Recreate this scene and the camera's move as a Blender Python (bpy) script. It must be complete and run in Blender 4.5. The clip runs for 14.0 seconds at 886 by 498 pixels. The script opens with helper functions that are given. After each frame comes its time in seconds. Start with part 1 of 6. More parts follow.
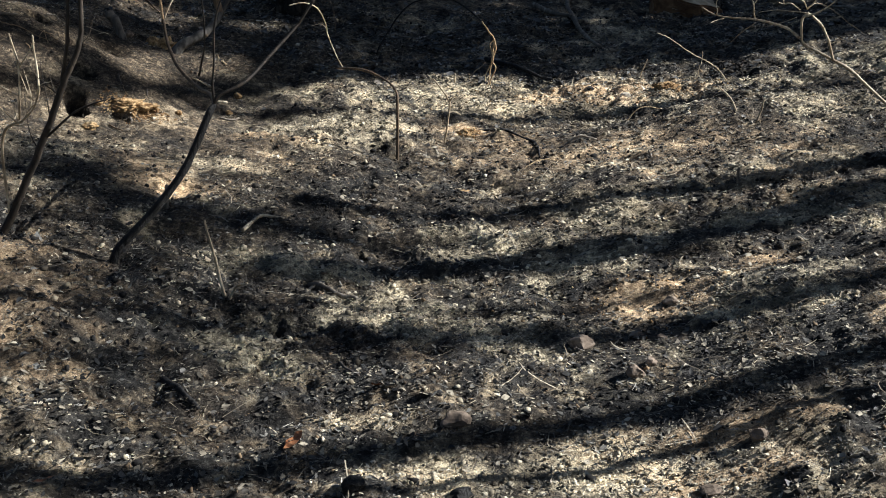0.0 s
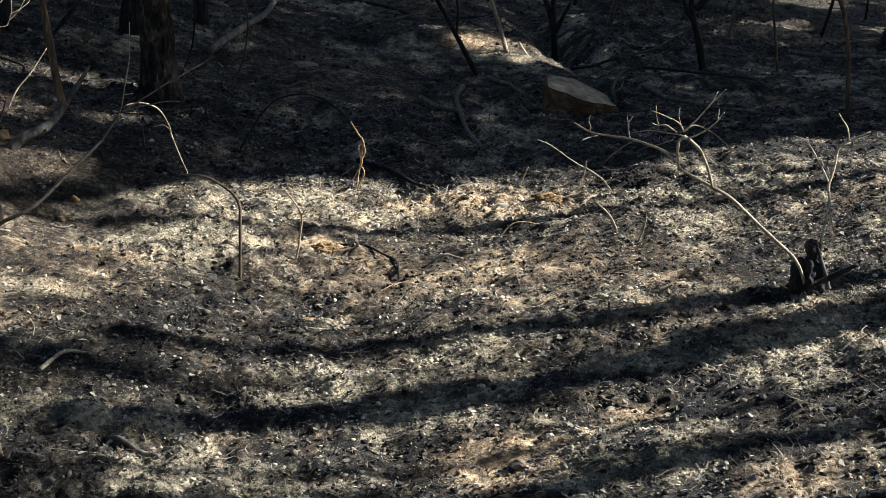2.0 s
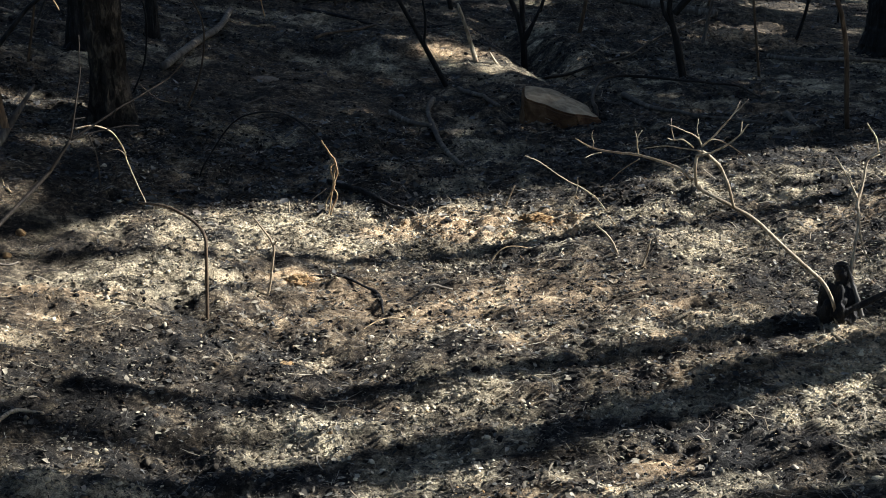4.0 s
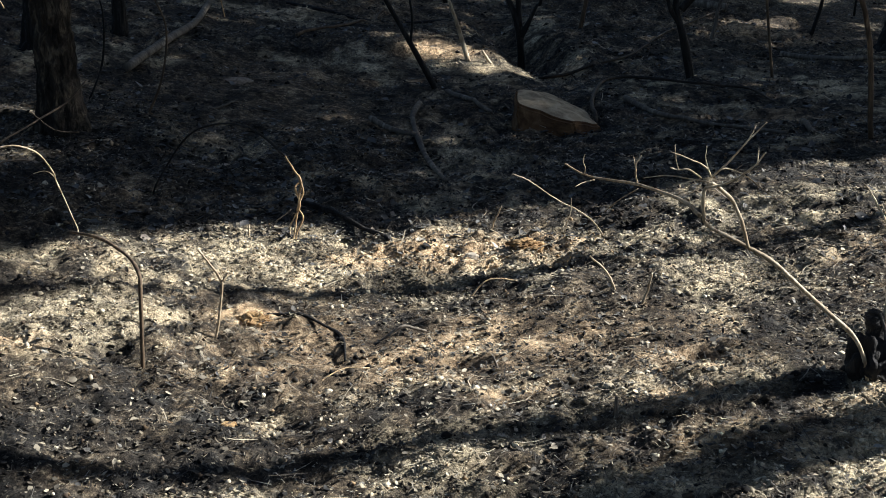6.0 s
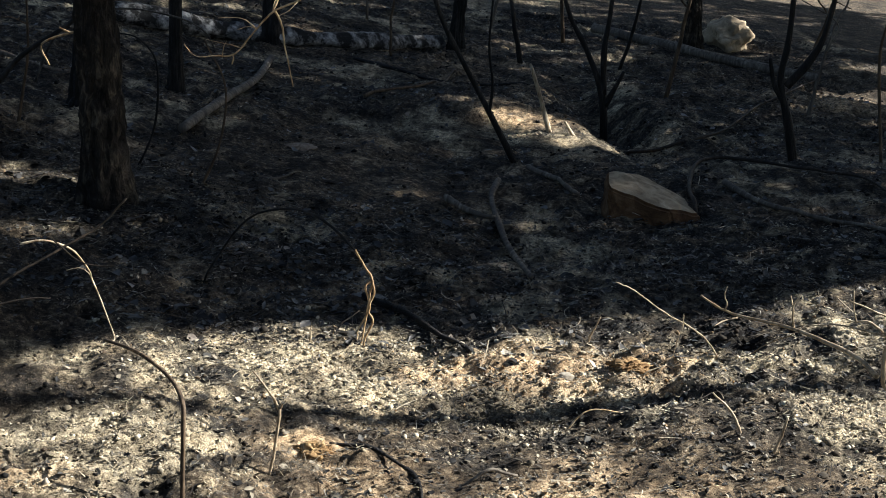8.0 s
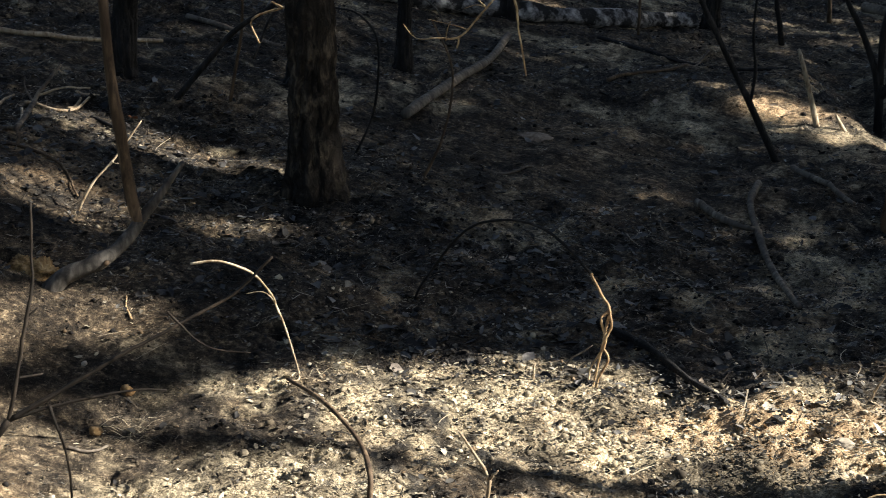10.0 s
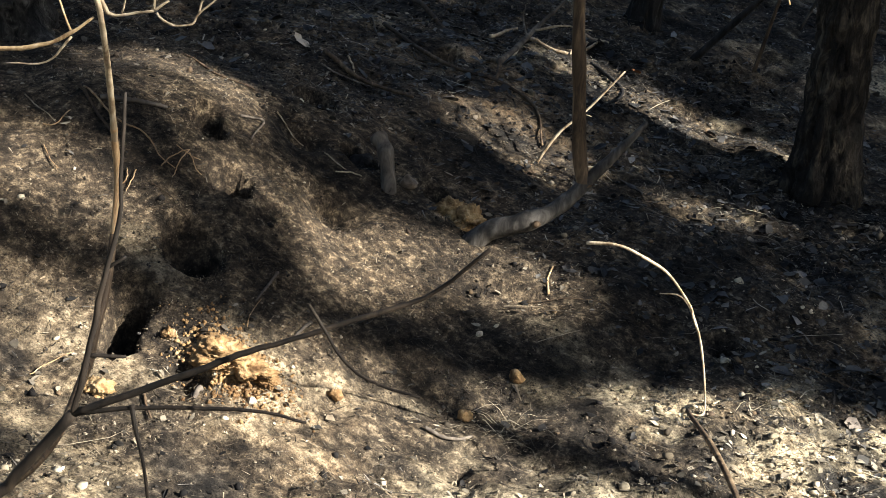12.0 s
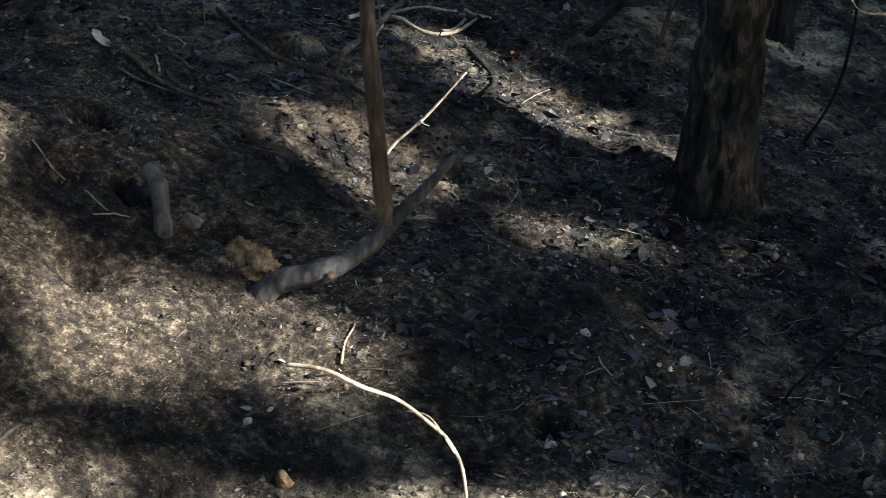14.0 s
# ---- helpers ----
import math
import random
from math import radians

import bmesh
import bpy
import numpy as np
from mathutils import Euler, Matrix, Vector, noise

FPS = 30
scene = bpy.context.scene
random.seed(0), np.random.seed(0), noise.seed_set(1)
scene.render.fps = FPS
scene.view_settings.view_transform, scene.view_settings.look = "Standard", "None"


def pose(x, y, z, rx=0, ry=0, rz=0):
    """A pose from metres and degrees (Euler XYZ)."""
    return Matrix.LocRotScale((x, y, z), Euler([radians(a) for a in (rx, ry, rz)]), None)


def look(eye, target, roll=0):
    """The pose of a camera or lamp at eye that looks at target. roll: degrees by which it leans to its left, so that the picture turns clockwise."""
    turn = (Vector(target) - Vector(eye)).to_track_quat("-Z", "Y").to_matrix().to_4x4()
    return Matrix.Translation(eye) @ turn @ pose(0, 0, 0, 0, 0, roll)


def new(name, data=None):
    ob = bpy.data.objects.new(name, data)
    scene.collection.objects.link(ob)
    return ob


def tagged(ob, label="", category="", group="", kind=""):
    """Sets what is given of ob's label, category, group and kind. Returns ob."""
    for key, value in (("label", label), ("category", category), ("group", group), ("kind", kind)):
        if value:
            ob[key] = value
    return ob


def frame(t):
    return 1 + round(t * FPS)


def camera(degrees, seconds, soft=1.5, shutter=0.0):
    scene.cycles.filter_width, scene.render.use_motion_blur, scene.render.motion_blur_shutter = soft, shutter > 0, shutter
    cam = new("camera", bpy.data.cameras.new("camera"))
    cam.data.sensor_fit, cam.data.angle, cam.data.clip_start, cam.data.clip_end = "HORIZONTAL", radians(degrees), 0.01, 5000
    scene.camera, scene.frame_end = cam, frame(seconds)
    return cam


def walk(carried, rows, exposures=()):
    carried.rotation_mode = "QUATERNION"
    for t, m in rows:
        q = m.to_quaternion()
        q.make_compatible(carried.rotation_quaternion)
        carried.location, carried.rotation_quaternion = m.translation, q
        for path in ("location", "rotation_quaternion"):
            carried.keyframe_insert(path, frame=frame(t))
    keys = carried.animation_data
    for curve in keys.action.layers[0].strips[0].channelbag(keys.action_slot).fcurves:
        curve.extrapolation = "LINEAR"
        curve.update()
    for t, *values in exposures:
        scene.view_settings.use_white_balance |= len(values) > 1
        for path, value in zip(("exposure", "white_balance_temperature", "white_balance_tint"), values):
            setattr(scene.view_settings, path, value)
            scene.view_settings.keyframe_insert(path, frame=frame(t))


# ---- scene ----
cam = camera(34.49, 14.0, soft=0.7, shutter=0.1)
PATH = [
    (0, (-0.136, -1.304, 1.653), (-0.321, 0.542, 0.907), -1.71),
    (0.5, (-0.130, -1.237, 1.649), (-0.225, 0.641, 0.969), -0.48),
    (1, (-0.071, -1.107, 1.628), (-0.128, 0.797, 1.017), 0.16),
    (1.5, (0.027, -0.909, 1.677), (-0.038, 0.987, 1.045), 0.16),
    (2, (0.095, -0.750, 1.678), (0.003, 1.134, 1.013), 0.46),
    (2.5, (0.087, -0.672, 1.637), (0.010, 1.216, 0.981), 0.50),
    (2.7, (0.055, -0.628, 1.616), (-0.020, 1.262, 0.967), 0.37),
    (4.8, (-0.040, -0.072, 1.589), (-0.040, 1.817, 0.931), -0.17),
    (5, (0.000, 0.000, 1.600), (-0.000, 1.885, 0.931), -0.09),
    (5.5, (0.067, 0.114, 1.602), (0.047, 1.991, 0.911), -0.28),
    (6, (0.055, 0.240, 1.538), (0.020, 2.125, 0.871), -0.24),
    (6.5, (-0.017, 0.447, 1.572), (-0.078, 2.341, 0.933), -0.23),
    (7, (-0.065, 0.570, 1.603), (-0.117, 2.464, 0.961), 0.47),
    (7.2, (-0.074, 0.614, 1.594), (-0.127, 2.510, 0.959), 0.95),
    (9.3, (-0.100, 1.352, 1.448), (-0.352, 3.243, 0.848), 0.62),
    (9.5, (-0.114, 1.413, 1.461), (-0.401, 3.295, 0.846), 0.41),
    (10, (-0.169, 1.503, 1.444), (-0.592, 3.346, 0.791), 0.75),
    (10.5, (-0.216, 1.609, 1.389), (-0.880, 3.375, 0.726), 1.94),
    (11, (-0.173, 1.796, 1.384), (-1.137, 3.425, 0.739), 3.78),
    (11.5, (-0.146, 1.950, 1.356), (-1.226, 3.488, 0.672), 3.60),
    (12, (-0.184, 2.125, 1.269), (-1.292, 3.630, 0.558), 4.02),
    (12.5, (-0.288, 2.307, 1.315), (-1.414, 3.779, 0.563), 4.55),
    (13, (-0.312, 2.422, 1.306), (-1.432, 3.883, 0.524), 4.01),
    (13.5, (-0.283, 2.577, 1.289), (-1.400, 4.040, 0.505), 3.12),
    (14, (-0.206, 2.824, 1.316), (-1.301, 4.289, 0.508), 2.56),
]
walk(cam, [(t, look(eye, target, roll)) for t, eye, target, roll in PATH],
     exposures=[(0, 1.3, 6000, 9), (2.5, 1.4, 6050, 9), (5.5, 1.42, 6150, 9), (7.2, 1.42, 6250, 9), (9.5, 1.72, 6700, 10), (10.5, 1.68, 7000, 11), (11.5, 1.85, 6800, 10), (12.5, 1.95, 6600, 10), (13, 1.92, 6450, 9), (13.5, 1.95, 6750, 10), (14, 2.0, 5950, 8)])

# ---- daylight: low sun from beyond the right-hand bank, clear sky ----
SUN = Vector((0.976, 0.215, 0.60)).normalized()
world = bpy.data.worlds.new("sky")
scene.world = world
world.use_nodes = True
wn = world.node_tree.nodes
sky = wn.new("ShaderNodeTexSky")
sky.sky_type = "NISHITA"
sky.sun_disc = False
sky.sun_elevation = math.asin(SUN.z)
sky.sun_rotation = math.atan2(SUN.x, SUN.y)
wn["Background"].inputs["Strength"].default_value = 0.027
world.node_tree.links.new(sky.outputs[0], wn["Background"].inputs["Color"])
sun = new("sun", bpy.data.lights.new("sun", "SUN"))
sun.data.energy, sun.data.angle, sun.data.color = 5.0, radians(0.53), (1.0, 0.96, 0.9)
sun.matrix_world = look(SUN * 40, (0, 0, 0))


# ---- materials ----
def mat(name, build, rough=0.85):
    m = bpy.data.materials.new(name)
    m.use_nodes = True
    nt = m.node_tree
    bsdf = nt.nodes["Principled BSDF"]
    bsdf.inputs["Roughness"].default_value = rough
    bsdf.inputs["Specular IOR Level"].default_value = 0.25
    build(nt, bsdf)
    return m


def node(nt, kind, **values):
    n = nt.nodes.new(kind)
    for key, value in values.items():
        n.inputs[key].default_value = value
    return n


def ramp(nt, fac, stops, smooth=False):
    n = nt.nodes.new("ShaderNodeValToRGB")
    r = n.color_ramp
    while len(r.elements) < len(stops):
        r.elements.new(0.5)
    for e, (at, col) in zip(r.elements, stops):
        e.position, e.color = at, (*col, 1)
    nt.links.new(fac, n.inputs[0])
    return n.outputs[0]


def mix(nt, fac, a, b, how="MIX"):
    n = nt.nodes.new("ShaderNodeMix")
    n.data_type, n.blend_type = "RGBA", how
    for sock, v in ((0, fac), (6, a), (7, b)):
        if isinstance(v, (int, float)):
            n.inputs[sock].default_value = v
        elif isinstance(v, tuple):
            n.inputs[sock].default_value = (*v, 1)
        else:
            nt.links.new(v, n.inputs[sock])
    return n.outputs[2]


def noise_tex(nt, scale, detail=6, rough=0.6, stretch=None, coord="Object", distort=0.0):
    tc = nt.nodes.new("ShaderNodeTexCoord")
    n = node(nt, "ShaderNodeTexNoise", Scale=scale, Detail=detail, Roughness=rough, Distortion=distort)
    out = tc.outputs[coord]
    if stretch:
        mp = node(nt, "ShaderNodeMapping", Scale=stretch)
        nt.links.new(out, mp.inputs[0])
        out = mp.outputs[0]
    nt.links.new(out, n.inputs["Vector"])
    return n.outputs["Fac"]


def bump(nt, bsdf, fac, strength, dist):
    b = node(nt, "ShaderNodeBump", Strength=strength, Distance=dist)
    nt.links.new(fac, b.inputs["Height"])
    nt.links.new(b.outputs[0], bsdf.inputs["Normal"])


def m_ground(nt, bsdf):
    fine = noise_tex(nt, 55, 8, 0.7)
    mid = noise_tex(nt, 7, 6, 0.65)
    clump = noise_tex(nt, 24, 5, 0.6)
    grit = noise_tex(nt, 260, 4, 0.7)
    char = ramp(nt, fine, [(0.34, (0.008, 0.008, 0.008)), (0.5, (0.026, 0.0255, 0.0245)), (0.62, (0.075, 0.073, 0.068)), (0.76, (0.25, 0.242, 0.22))])
    ash = ramp(nt, fine, [(0.33, (0.07, 0.06, 0.043)), (0.44, (0.4, 0.345, 0.245)), (0.57, (0.8, 0.71, 0.51))])
    soil = ramp(nt, fine, [(0.3, (0.06, 0.042, 0.027)), (0.45, (0.36, 0.255, 0.155)), (0.62, (0.76, 0.595, 0.4))])
    brown = ramp(nt, fine, [(0.34, (0.013, 0.0105, 0.008)), (0.5, (0.075, 0.06, 0.042)), (0.66, (0.32, 0.26, 0.18))])
    earth = ramp(nt, fine, [(0.36, (0.018, 0.014, 0.0105)), (0.52, (0.085, 0.066, 0.046)), (0.68, (0.36, 0.29, 0.2))])
    shares = {}
    for key in ("ash", "soil", "earth", "pit"):
        a = nt.nodes.new("ShaderNodeAttribute")
        a.attribute_name = key
        shares[key] = a.outputs["Fac"]
    col = mix(nt, ramp(nt, mid, [(0.47, (0, 0, 0)), (0.63, (1, 1, 1))]), char, brown)
    col = mix(nt, shares["ash"], col, ash)
    col = mix(nt, shares["soil"], col, soil)
    col = mix(nt, shares["earth"], col, earth)
    blot = noise_tex(nt, 4.5, 5, 0.65)
    col = mix(nt, 1.0, col, ramp(nt, blot, [(0.38, (0.34, 0.335, 0.33)), (0.49, (0.92, 0.91, 0.9)), (0.56, (1.2, 1.18, 1.14))]), "MULTIPLY")
    knots = ramp(nt, clump, [(0.38, (0.36, 0.358, 0.355)), (0.47, (0.88, 0.87, 0.86)), (0.58, (1.3, 1.28, 1.24))])
    col = mix(nt, 1.0, col, mix(nt, shares["ash"], knots, ramp(nt, clump, [(0.34, (0.45, 0.445, 0.435)), (0.42, (0.96, 0.96, 0.96)), (0.58, (1.12, 1.11, 1.1))])), "MULTIPLY")
    col = mix(nt, 1.0, col, ramp(nt, grit, [(0.34, (0.35, 0.34, 0.33)), (0.5, (0.95, 0.94, 0.92)), (0.66, (1.35, 1.32, 1.25))]), "MULTIPLY")
    # pit insides coloured near black: char, with the hollow's shade painted in
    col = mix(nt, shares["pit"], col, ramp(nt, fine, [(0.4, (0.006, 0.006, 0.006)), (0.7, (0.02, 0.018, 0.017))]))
    nt.links.new(col, bsdf.inputs["Base Color"])
    bump(nt, bsdf, mix(nt, 0.5, fine, grit), 1.0, 0.014)


def m_island(stops, rough_grain=0.35, scale=90):
    def build(nt, bsdf):
        g = nt.nodes.new("ShaderNodeNewGeometry")
        col = ramp(nt, g.outputs["Random Per Island"], stops)
        grain = noise_tex(nt, scale, 4, 0.7)
        wide = noise_tex(nt, 4.5, 5, 0.65)
        col = mix(nt, 1.0, col, ramp(nt, wide, [(0.38, (0.26, 0.255, 0.25)), (0.49, (0.78, 0.765, 0.75)), (0.57, (1.2, 1.18, 1.13))]), "MULTIPLY")
        shade = ramp(nt, grain, [(0.3, (1 - rough_grain,) * 3), (0.65, (1 + rough_grain * 0.3,) * 3)])
        nt.links.new(mix(nt, 1.0, col, shade, "MULTIPLY"), bsdf.inputs["Base Color"])
        bump(nt, bsdf, grain, 0.4, 0.002)
    return build


def m_bark(dark, mid, light, scale=18, stretch=(1, 1, 0.22), strength=1.0, dist=0.02):
    def build(nt, bsdf):
        n = noise_tex(nt, scale, 8, 0.65, stretch, "Object", 0.6)
        big = noise_tex(nt, 3.5, 3, 0.5)
        col = ramp(nt, n, [(0.36, dark), (0.52, mid), (0.68, light)])
        col = mix(nt, ramp(nt, big, [(0.4, (0, 0, 0)), (0.62, (0.7, 0.7, 0.7))]), col, dark)
        nt.links.new(col, bsdf.inputs["Base Color"])
        bump(nt, bsdf, n, strength, dist)
    return build


GROUND = mat("burnt_ground", m_ground, 0.95)
BARK = mat("scorched_bark", m_bark((0.007, 0.006, 0.005), (0.042, 0.034, 0.025), (0.19, 0.155, 0.11), 34, (1, 1, 0.4), 1.0, 0.03))
CHARBARK = mat("blocky_charred_bark", m_bark((0.005, 0.005, 0.005), (0.06, 0.058, 0.054), (0.25, 0.24, 0.225), 26, (1, 1, 0.5), 1.0, 0.06), 0.8)
CHAR = mat("charred_wood", m_bark((0.006, 0.006, 0.006), (0.016, 0.015, 0.014), (0.05, 0.046, 0.042), 26), 0.7)
GREYWOOD = mat("weathered_grey_wood", m_bark((0.06, 0.05, 0.042), (0.17, 0.145, 0.115), (0.33, 0.29, 0.23), 40, (1, 1, 0.12), 0.5, 0.006))
PALE = mat("pale_dry_twig", m_bark((0.19, 0.135, 0.08), (0.5, 0.41, 0.28), (0.76, 0.67, 0.5), 70, (1, 1, 0.35), 0.6, 0.004), 0.6)
TAN = mat("tan_dry_stem", m_bark((0.22, 0.13, 0.065), (0.55, 0.4, 0.22), (0.76, 0.62, 0.41), 70, (1, 1, 0.35), 0.6, 0.004), 0.6)
BROWNSTEM = mat("brown_stem", m_bark((0.035, 0.024, 0.016), (0.11, 0.075, 0.045), (0.25, 0.18, 0.11), 50, (1, 1, 0.25), 0.5, 0.004), 0.7)

DRYROOT = mat("burnt_grey_root", m_bark((0.03, 0.028, 0.025), (0.085, 0.077, 0.067), (0.19, 0.175, 0.15), 40, (1, 1, 0.2), 0.8, 0.008), 0.8)
# brown stem darkened in colour, for stems that stand in shade
DARKSTEM = mat("shade_darkened_stem", m_bark((0.012, 0.01, 0.008), (0.034, 0.026, 0.019), (0.09, 0.068, 0.047), 50, (1, 1, 0.25), 0.5, 0.004), 0.7)


def m_ashlog(nt, bsdf):
    n = noise_tex(nt, 11, 6, 0.7)
    nt.links.new(ramp(nt, n, [(0.46, (0.02, 0.02, 0.02)), (0.56, (0.2, 0.2, 0.2)), (0.7, (0.6, 0.595, 0.58))]), bsdf.inputs["Base Color"])
    bump(nt, bsdf, n, 0.9, 0.02)


ASHLOG = mat("ash_coated_log", m_ashlog, 0.95)
# ochre darkened for the shaded front of the rock
ROCK = mat("shaded_ochre_rock", m_bark((0.05, 0.024, 0.011), (0.14, 0.075, 0.032), (0.27, 0.17, 0.09), 12, (1, 1, 1), 0.8, 0.02), 0.9)
PALEROCK = mat("pale_ash_dusted_rock", m_bark((0.3, 0.26, 0.2), (0.5, 0.45, 0.36), (0.68, 0.62, 0.52), 16, (1, 1, 1), 0.7, 0.015), 0.9)
# lighter copy for the rock's skylit top, reused on the far root lump
LITROCK = mat("lit_tan_rock", m_bark((0.22, 0.17, 0.11), (0.44, 0.35, 0.23), (0.62, 0.51, 0.36), 16, (1, 1, 1), 0.7, 0.015), 0.9)
STONE = mat("brown_field_stone", m_bark((0.09, 0.068, 0.05), (0.25, 0.19, 0.14), (0.46, 0.38, 0.29), 30, (1, 1, 1), 0.6, 0.008), 0.85)
CLAY = mat("orange_clay_soil", m_bark((0.13, 0.07, 0.03), (0.46, 0.30, 0.14), (0.74, 0.56, 0.32), 34, (1, 1, 1), 1.0, 0.012), 0.95)
LEAF = mat("dark_green_foliage", m_island([(0.0, (0.03, 0.05, 0.015)), (0.6, (0.06, 0.09, 0.03)), (1.0, (0.10, 0.12, 0.04))]), 0.6)
GREYNEEDLES = mat("scorched_needles", m_island([(0.0, (0.007, 0.007, 0.007)), (0.4, (0.03, 0.028, 0.026)), (0.75, (0.1, 0.096, 0.088)), (0.95, (0.27, 0.258, 0.23)), (1.0, (0.5, 0.475, 0.42))], 0.2), 0.6)
BANKBITS = mat("brown_bank_bits", m_island([(0.0, (0.015, 0.013, 0.011)), (0.4, (0.08, 0.065, 0.047)), (0.75, (0.17, 0.14, 0.1)), (0.96, (0.33, 0.28, 0.205)), (1.0, (0.5, 0.44, 0.34))], 0.2), 0.8)
NEEDLES = mat("dry_needles", m_island([(0.0, (0.03, 0.027, 0.022)), (0.35, (0.15, 0.135, 0.105)), (0.7, (0.38, 0.33, 0.235)), (0.95, (0.64, 0.565, 0.41)), (1.0, (0.76, 0.69, 0.53))], 0.2), 0.6)
TWIGS = mat("dull_twigs", m_island([(0.0, (0.02, 0.018, 0.016)), (0.5, (0.1, 0.085, 0.065)), (0.85, (0.3, 0.25, 0.18)), (1.0, (0.6, 0.53, 0.4))], 0.3), 0.6)
PALEFLAKES = mat("ash_flakes", m_island([(0.0, (0.05, 0.047, 0.042)), (0.35, (0.2, 0.178, 0.135)), (0.75, (0.5, 0.44, 0.325)), (0.97, (0.72, 0.64, 0.48)), (1.0, (0.5, 0.38, 0.24))]), 0.7)
DARKFLAKES = mat("charred_leaf_flakes", m_island([(0.0, (0.007, 0.007, 0.007)), (0.45, (0.025, 0.0245, 0.024)), (0.75, (0.08, 0.078, 0.073)), (0.95, (0.24, 0.232, 0.21)), (1.0, (0.36, 0.3, 0.22))]), 0.5)
CRUMBS = mat("charcoal_and_soil_crumbs", m_island([(0.0, (0.008, 0.008, 0.008)), (0.5, (0.025, 0.022, 0.02)), (0.75, (0.09, 0.065, 0.045)), (0.92, (0.28, 0.2, 0.12)), (1.0, (0.62, 0.56, 0.46))]), 0.95)
CLODS = mat("ash_and_char_clods", m_island([(0.0, (0.008, 0.008, 0.008)), (0.45, (0.022, 0.02, 0.018)), (0.7, (0.06, 0.05, 0.038)), (0.92, (0.14, 0.118, 0.086)), (1.0, (0.24, 0.205, 0.15))], 0.6, 60), 0.95)
GREYLEAF = mat("scorched_grey_leaf", m_island([(0.0, (0.012, 0.012, 0.012)), (0.4, (0.04, 0.04, 0.04)), (0.75, (0.11, 0.11, 0.107)), (0.95, (0.24, 0.24, 0.235)), (1.0, (0.3, 0.24, 0.18))]), 0.45)
GREYCHIPS = mat("bleached_leaf_chips", m_island([(0.0, (0.02, 0.018, 0.015)), (0.25, (0.075, 0.067, 0.053)), (0.55, (0.19, 0.168, 0.13)), (0.88, (0.36, 0.322, 0.25)), (1.0, (0.48, 0.43, 0.335))], 0.3), 0.7)
PALECLODS = mat("crumbled_pale_soil", m_island([(0.0, (0.14, 0.115, 0.08)), (0.4, (0.38, 0.325, 0.23)), (0.8, (0.62, 0.545, 0.4)), (1.0, (0.76, 0.69, 0.53))], 0.5, 60), 0.95)
BROWNLEAF = mat("russet_dead_leaf", m_bark((0.16, 0.06, 0.025), (0.34, 0.14, 0.06), (0.5, 0.26, 0.12), 60, (1, 1, 1), 0.4, 0.003), 0.6)


# ---- the shape of the land ----
def vnoise(x, y, seed):
    ix, iy = np.floor(x), np.floor(y)
    fx, fy = x - ix, y - iy
    fx, fy = fx * fx * (3 - 2 * fx), fy * fy * (3 - 2 * fy)

    def rnd(a, b):
        s = np.sin(a * 127.1 + b * 311.7 + seed * 74.7) * 43758.5453
        return s - np.floor(s)
    lo = rnd(ix, iy) * (1 - fx) + rnd(ix + 1, iy) * fx
    hi = rnd(ix, iy + 1) * (1 - fx) + rnd(ix + 1, iy + 1) * fx
    return (lo * (1 - fy) + hi * fy) * 2 - 1


def blob(x, y, cx, cy, rx, ry=None, turn=0.0):
    ry = ry or rx
    c, s = math.cos(radians(turn)), math.sin(radians(turn))
    u, v = (x - cx) * c + (y - cy) * s, -(x - cx) * s + (y - cy) * c
    return np.exp(-(u / rx) ** 2 - (v / ry) ** 2)


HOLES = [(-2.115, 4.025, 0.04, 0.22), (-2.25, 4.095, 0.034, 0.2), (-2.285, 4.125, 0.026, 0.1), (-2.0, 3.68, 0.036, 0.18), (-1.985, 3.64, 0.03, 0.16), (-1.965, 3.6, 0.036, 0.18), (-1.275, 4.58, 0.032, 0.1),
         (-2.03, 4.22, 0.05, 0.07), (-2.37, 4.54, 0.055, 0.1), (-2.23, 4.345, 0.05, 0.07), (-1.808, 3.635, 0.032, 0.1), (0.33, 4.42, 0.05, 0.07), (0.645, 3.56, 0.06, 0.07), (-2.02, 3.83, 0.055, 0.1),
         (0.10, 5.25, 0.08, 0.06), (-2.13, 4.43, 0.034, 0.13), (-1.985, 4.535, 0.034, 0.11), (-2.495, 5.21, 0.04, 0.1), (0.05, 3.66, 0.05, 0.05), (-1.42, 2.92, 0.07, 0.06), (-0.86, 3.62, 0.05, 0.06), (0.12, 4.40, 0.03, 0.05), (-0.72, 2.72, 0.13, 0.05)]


def outside(x, y):
    """0 on the floor that is walked and seen, rising to 1 well outside it."""
    d = np.maximum(np.maximum(-3.4 - x, x - 2.4), np.maximum(0.9 - y, y - 12.6))
    return np.clip(d / 0.8, 0, 1)


